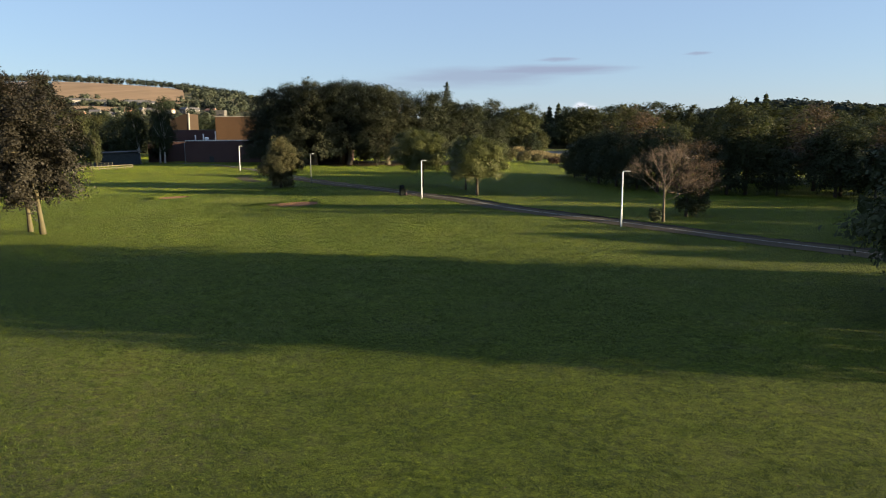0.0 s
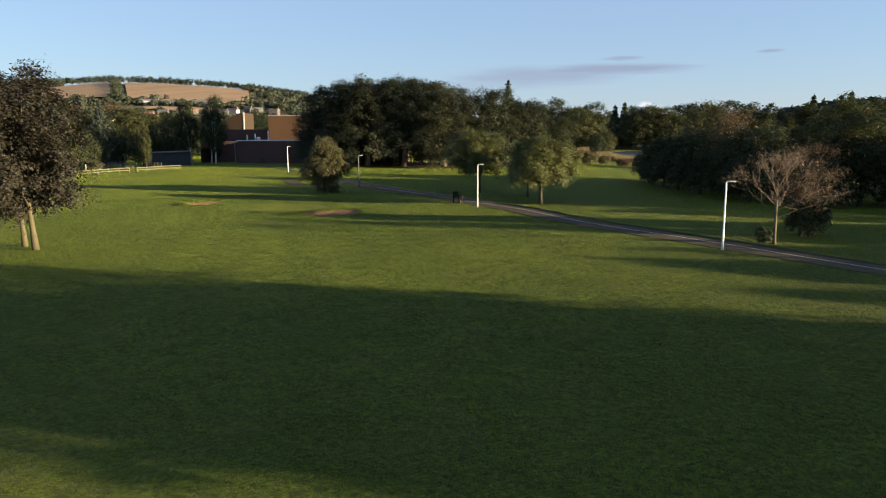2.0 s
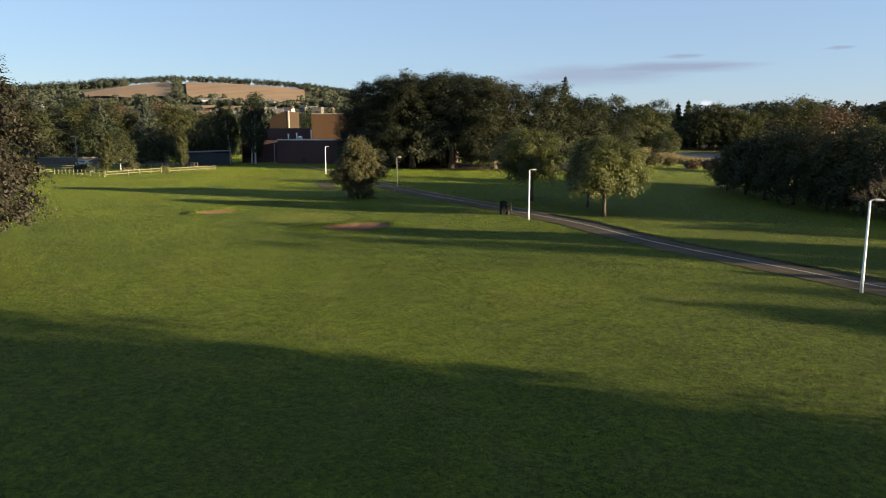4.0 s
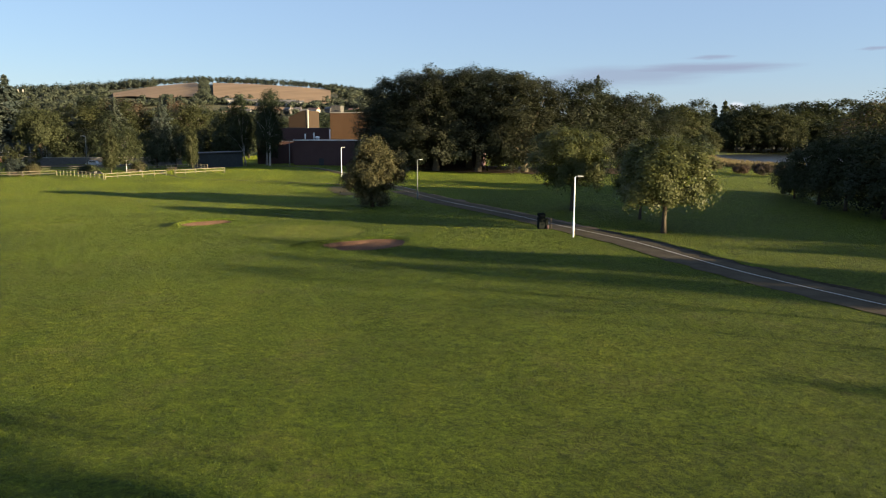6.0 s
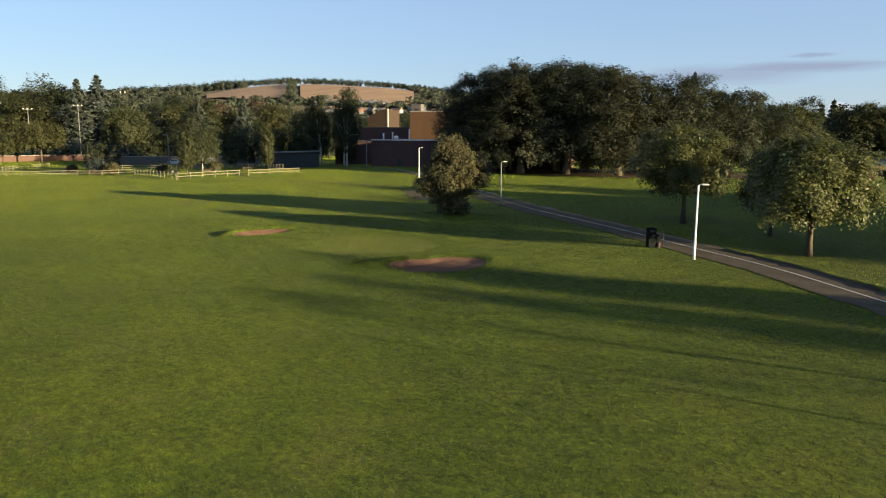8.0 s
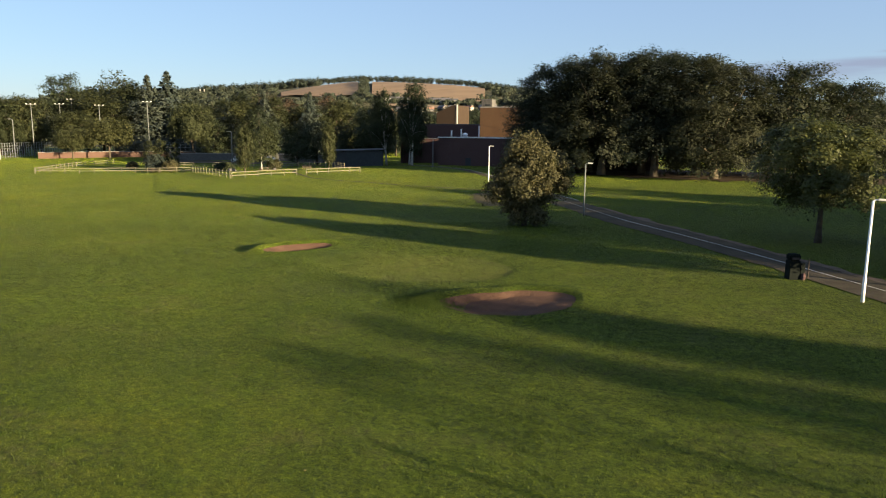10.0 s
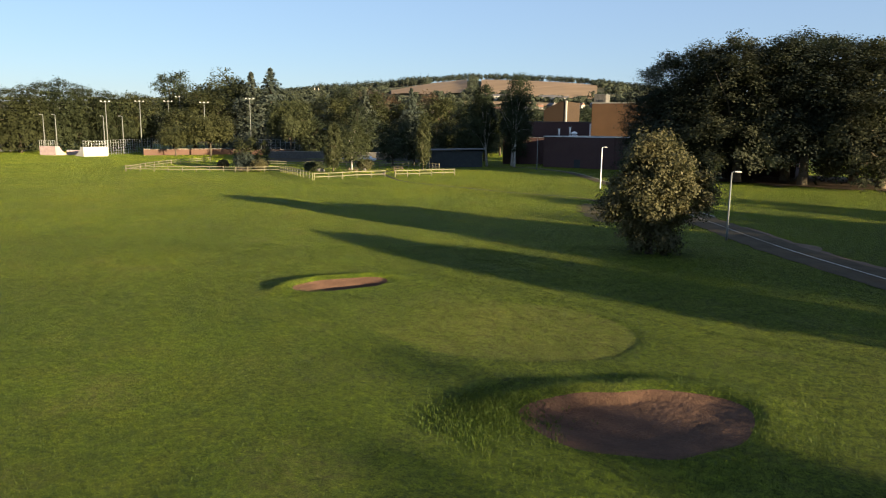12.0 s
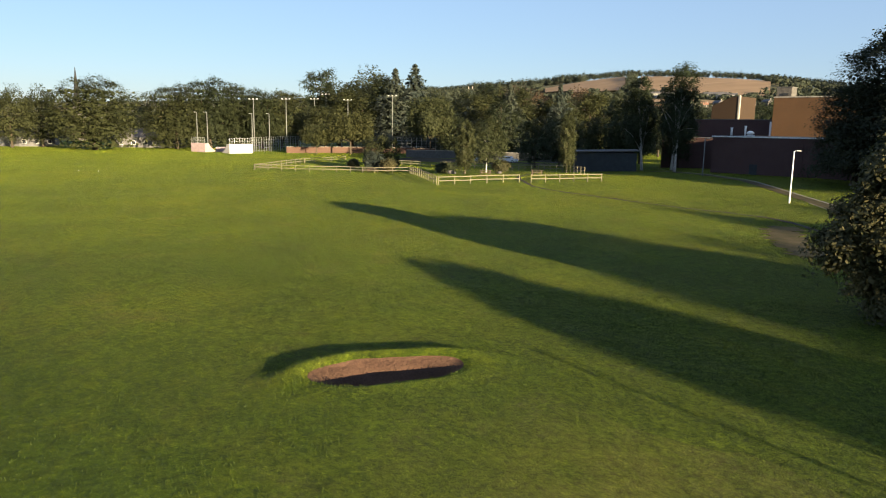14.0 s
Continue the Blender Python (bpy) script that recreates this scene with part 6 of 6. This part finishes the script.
def house_at(az, d, turn, w, h, wall, roof, seed):
    x, y = far_xy(az, d)
    ob = thing("house", pose(x, y, float(land(x, y)), 0, 0, turn), "distant pale house with a pitched roof" if wall == "render_white" else "distant stone house with a pitched roof", "house", "houses of the town")
    dp = 7.5
    body = part("wall", box(-w / 2, -dp / 2, -3, w / 2, dp / 2, h), M[wall], ob)
    bm = bmesh.new()
    rise, o = 2.8, 0.35
    v = [bm.verts.new(c) for c in ((-w / 2 - o, -dp / 2 - o, h - 0.1), (w / 2 + o, -dp / 2 - o, h - 0.1), (w / 2 + o, dp / 2 + o, h - 0.1), (-w / 2 - o, dp / 2 + o, h - 0.1), (-w / 2 - o, 0, h + rise), (w / 2 + o, 0, h + rise))]
    for f in ((0, 1, 5, 4), (2, 3, 4, 5), (0, 4, 3), (1, 2, 5), (3, 2, 1, 0)):
        bm.faces.new([v[i] for i in f])
    top = part("roof", bm, M[roof], ob)
    part("chimney", box(w / 2 - 1.2, -0.4, h + rise - 0.7, w / 2 - 0.4, 0.4, h + rise + 1.0, 0.02), M["concrete"], top)
    for u in np.linspace(-w / 2 + 1.5, w / 2 - 1.5, max(2, int(w / 3.2))):
        for zz in ((0.9,) if h < 4 else (0.9, 3.5)):
            win = part("window", box(u - 0.6, -dp / 2 - 0.06, zz, u + 0.6, -dp / 2 + 0.02, zz + 1.2, 0.01), M["fascia"], body)
            part("pane", box(u - 0.5, -dp / 2 - 0.08, zz + 0.1, u + 0.5, -dp / 2 - 0.05, zz + 1.1), M["pane"], win)


rng = np.random.default_rng(10)
for i in range(26):
    az = 23 + 22 * ((i * 0.618) % 1.0)
    house_at(az, 780 + 300 * ((i * 0.377) % 1.0), rng.uniform(-35, 55), rng.uniform(9, 20), (3.0, 5.4)[i % 3 == 0], "stonewall" if i == 18 else ("concrete", "stonewall", "render_white", "stonewall")[i % 4], ("slate", "tile")[i % 3 == 1], i)
for az, d in ((29.0, 1085), (29.3, 1088), (31.9, 1070), (33.0, 1080), (28.4, 1080)):
    house_at(az, d, 24, 26, 5.4, "render_white", "slate", 3)


def spire():
    x, y = polar(76.7, 330, -25, 77)
    ob = thing("church", pose(x, y, 0, 0, 0, 20), "slender dark church spire behind the trees", "church")
    t = part("tower", box(-2, -2, -0.5, 2, 2, 15), M["stonewall"], ob)
    part("spire", tube([(0, 0, 15), (0, 0, 22), (0, 0, 28.8)], [1.6, 0.7, 0.08], 8), M["rubber"], t)
    part("nave", box(-5, 2, -0.5, 5, 22, 8), M["stonewall"], ob)


spire()
for az, d, w, h in ((81.5, 262, 16, 4), (79.2, 258, 10, 3.4), (72.6, 250, 14, 3.2), (71.0, 252, 12, 3.2)):
    x, y = polar(az, d, -25, 77)
    house_at(math.degrees(math.atan2(-(x - VIEW[0]), y - VIEW[1])), float(np.hypot(x - VIEW[0], y - VIEW[1])), az - 10, w, h, "felt", "slate", 1)
for az, d in ((47.45, 1500), (47.15, 1500)):
    x, y = far_xy(az, d)
    ob = part("tower_block", box(-0.9, -0.9, -4, 0.9, 0.9, 9, 0.1), M["concrete"], None, at=pose(x, y, float(land(x, y)) + 2, 0, 0, 40))
    tagged(ob, "distant slim white tower block on the hill", "building")


# ---- reeds and grass ----
def reeds():
    rng = np.random.default_rng(13)
    rows = []
    ang = np.r_[rng.uniform(2.6, 5.0, 4500), rng.uniform(3.0, 4.2, 4500)]
    k = 1.06 + rng.normal(size=9000) * 0.03 + 0.04
    r = k * (1 + 0.03 * np.sin(3 * ang + 0.4) + 0.02 * np.sin(7 * ang)) / (np.abs(np.cos(ang)) ** 3 + np.abs(np.sin(ang)) ** 3) ** (1 / 3)
    x, y = LAKE[0] + LAKE[2] * r * np.cos(ang), LAKE[1] + LAKE[3] * r * np.sin(ang)
    far = rng.uniform(0.4, 2.7, 2500)
    x, y = np.r_[x, LAKE[0] + LAKE[2] * 0.9 * np.cos(far)], np.r_[y, LAKE[1] + 1.07 * LAKE[3] + 0 * far]
    z = land(x, y)
    h = rng.uniform(0.7, 2.1, len(x))
    tip = rng.normal(size=(len(x), 2)) * 0.25
    rows = np.column_stack([x, y, z - 0.1, x + tip[:, 0], y + tip[:, 1], z + h, np.full(len(x), 0.10), np.full(len(x), 0.03)])
    v, f = rods(rows, 3)
    tagged(put("reeds", mesh_of("reeds", v, f, M["reed"])), "golden reeds and rough grass along the pond bank", "reeds", "", "stuff")


reeds()


def blades(name, n, inside, h, w, seed, mat, label, weight=None, x=None, y=None, bend=0.5):
    """Tufts of three bent blades each over a stretch of lawn."""
    rng = np.random.default_rng(seed)
    if x is None:
        x, y = rng.uniform(inside[0], inside[2], n), rng.uniform(inside[1], inside[3], n)
    if weight is not None:
        keep = weight(x, y, rng)
        x, y = x[keep], y[keep]
    x, y = np.repeat(x, 3), np.repeat(y, 3)
    m = len(x)
    x, y = x + rng.normal(size=m) * 0.05, y + rng.normal(size=m) * 0.05
    z = land(x, y) - 0.01
    a, hh = rng.uniform(0, 6.283, m), h * rng.uniform(0.5, 1.4, m)
    b, lean = rng.uniform(0, 6.283, m), bend * hh * rng.uniform(0.2, 1.2, m)
    ww = w * rng.uniform(0.6, 1.4, m)
    base = np.stack([x, y, z], 1)
    side = np.stack([np.cos(a), np.sin(a), 0 * a], 1) * ww[:, None]
    top = base + np.stack([np.cos(b) * lean, np.sin(b) * lean, hh], 1)
    v = np.stack([base - side, base + side, top], 1).reshape(-1, 3)
    tagged(put(name, mesh_of(name, v, np.arange(3 * m).reshape(-1, 3), mat)), label, "grass", "", "stuff")


def near_way(x, y, rng):
    """Thick near the line of flight, thin further out, none on sand, green or path."""
    line = np.array([(2, 6), (1, 24), (-4, 44), (-13, 64), (-24, 82), (-40, 100)], float)
    d = np.min([np.abs((x - a[0]) * (b - a)[1] - (y - a[1]) * (b - a)[0]) / np.linalg.norm(b - a) + 50 * (((x - a[0]) * (b - a)[0] + (y - a[1]) * (b - a)[1]) / ((b - a) @ (b - a)) > 1.3)
                + 50 * (((x - a[0]) * (b - a)[0] + (y - a[1]) * (b - a)[1]) / ((b - a) @ (b - a)) < -0.3) for a, b in zip(line, line[1:])], axis=0)
    ok = (rng.random(len(x)) < np.clip(1.15 - d / 26, 0, 1)) & ((green_rho(x, y) > 1.0) | (rng.random(len(x)) < 0.35 + 0.65 * ease(-30, -38, x)))
    for k in range(2):
        ok &= bunker_rho(k, x, y)[0] > 1.03
    tuft = sum(np.sin(f * (x * math.cos(a) + y * math.sin(a)) + p) for f, a, p in ((1.3, 0.4, 0.2), (2.1, 1.7, 1.1), (3.3, 2.6, 2.9), (4.7, 0.9, 0.5), (7.1, 2.1, 4.0), (9.7, 1.2, 3.3)))
    ok &= rng.random(len(x)) < np.clip(0.5 + 0.25 * tuft, 0.2, 1)
    lines = PATH_LINE[20:100]
    near = np.min(np.hypot(x[:, None] - lines[None, ::2, 0], y[:, None] - lines[None, ::2, 1]), axis=1)
    return ok & (near > 2.3)


blades("lawn_grass", 560000, (-62, 8, 26, 112), 0.066, 0.011, 14, M["blade"], "short tufted grass of the lawn", near_way)


def lip_grass():
    rng = np.random.default_rng(15)
    xs, ys = [], []
    for k in range(2):
        (cx, cy), *_ = BUNKERS[k]
        x, y = cx + rng.uniform(-6, 6, 15000), cy + rng.uniform(-6, 6, 15000)
        rho, far, _ = bunker_rho(k, x, y)
        keep = (rho > 1.0) & (rho < 1.75) & (rng.random(len(x)) < 1.5 - 0.75 * rho) & (green_rho(x, y) > 1)
        xs.append(x[keep])
        ys.append(y[keep])
    x, y = np.concatenate(xs), np.concatenate(ys)
    # the long tussocks at the end of the nearer bunker
    blades("tussocks", 0, None, 0.11, 0.013, 17, M["blade"], "long tussocky grass at the end of the bunker", None, -27.9 + rng.normal(size=1500) * 0.9, 81.2 + rng.normal(size=1500) * 0.9)
    blades("bunker_grass", 0, None, 0.10, 0.010, 16, M["blade"], "longer shaggy grass on the bunker lips", None, x, y)


lip_grass()


def fallen_leaves():
    """A few pale dropped leaves on the near lawn."""
    rng = np.random.default_rng(19)
    x, y = rng.uniform(-30, 14, 900), rng.uniform(10, 95, 900)
    keep = (np.minimum(bunker_rho(0, x, y)[0], bunker_rho(1, x, y)[0]) > 1.3) & (np.abs(x - np.interp(y, (10, 44, 64, 100), (2, -4, -13, -38))) < 16)
    x, y = x[keep], y[keep]
    c = np.stack([x, y, land(x, y) + 0.05], 1)
    v, f = leaf_quads(rng, c, np.tile([0.0, 0.0, 1.0], (len(x), 1)), 0.03, 0.9)
    tagged(put("fallen_leaves", mesh_of("fallen_leaves", v, f, M["reed"])), "scattered pale dry leaves on the grass", "leaves", "", "stuff")


fallen_leaves()
for x, y in ((-153.2, 107.0), (-150.3, 109.3)):
    bm = bmesh.new()
    bmesh.ops.create_uvsphere(bm, u_segments=14, v_segments=9, radius=0.075)
    for vert in bm.verts:
        vert.co.z = max(vert.co.z * 0.9, -0.07)
    ball = part("tee_marker", bm, M["white_post"], None, at=Matrix.Translation((x, y, float(land(x, y)) + 0.05)), smooth=True)
    tagged(ball, "small round white tee marker on the lawn", "marker", "tee markers")
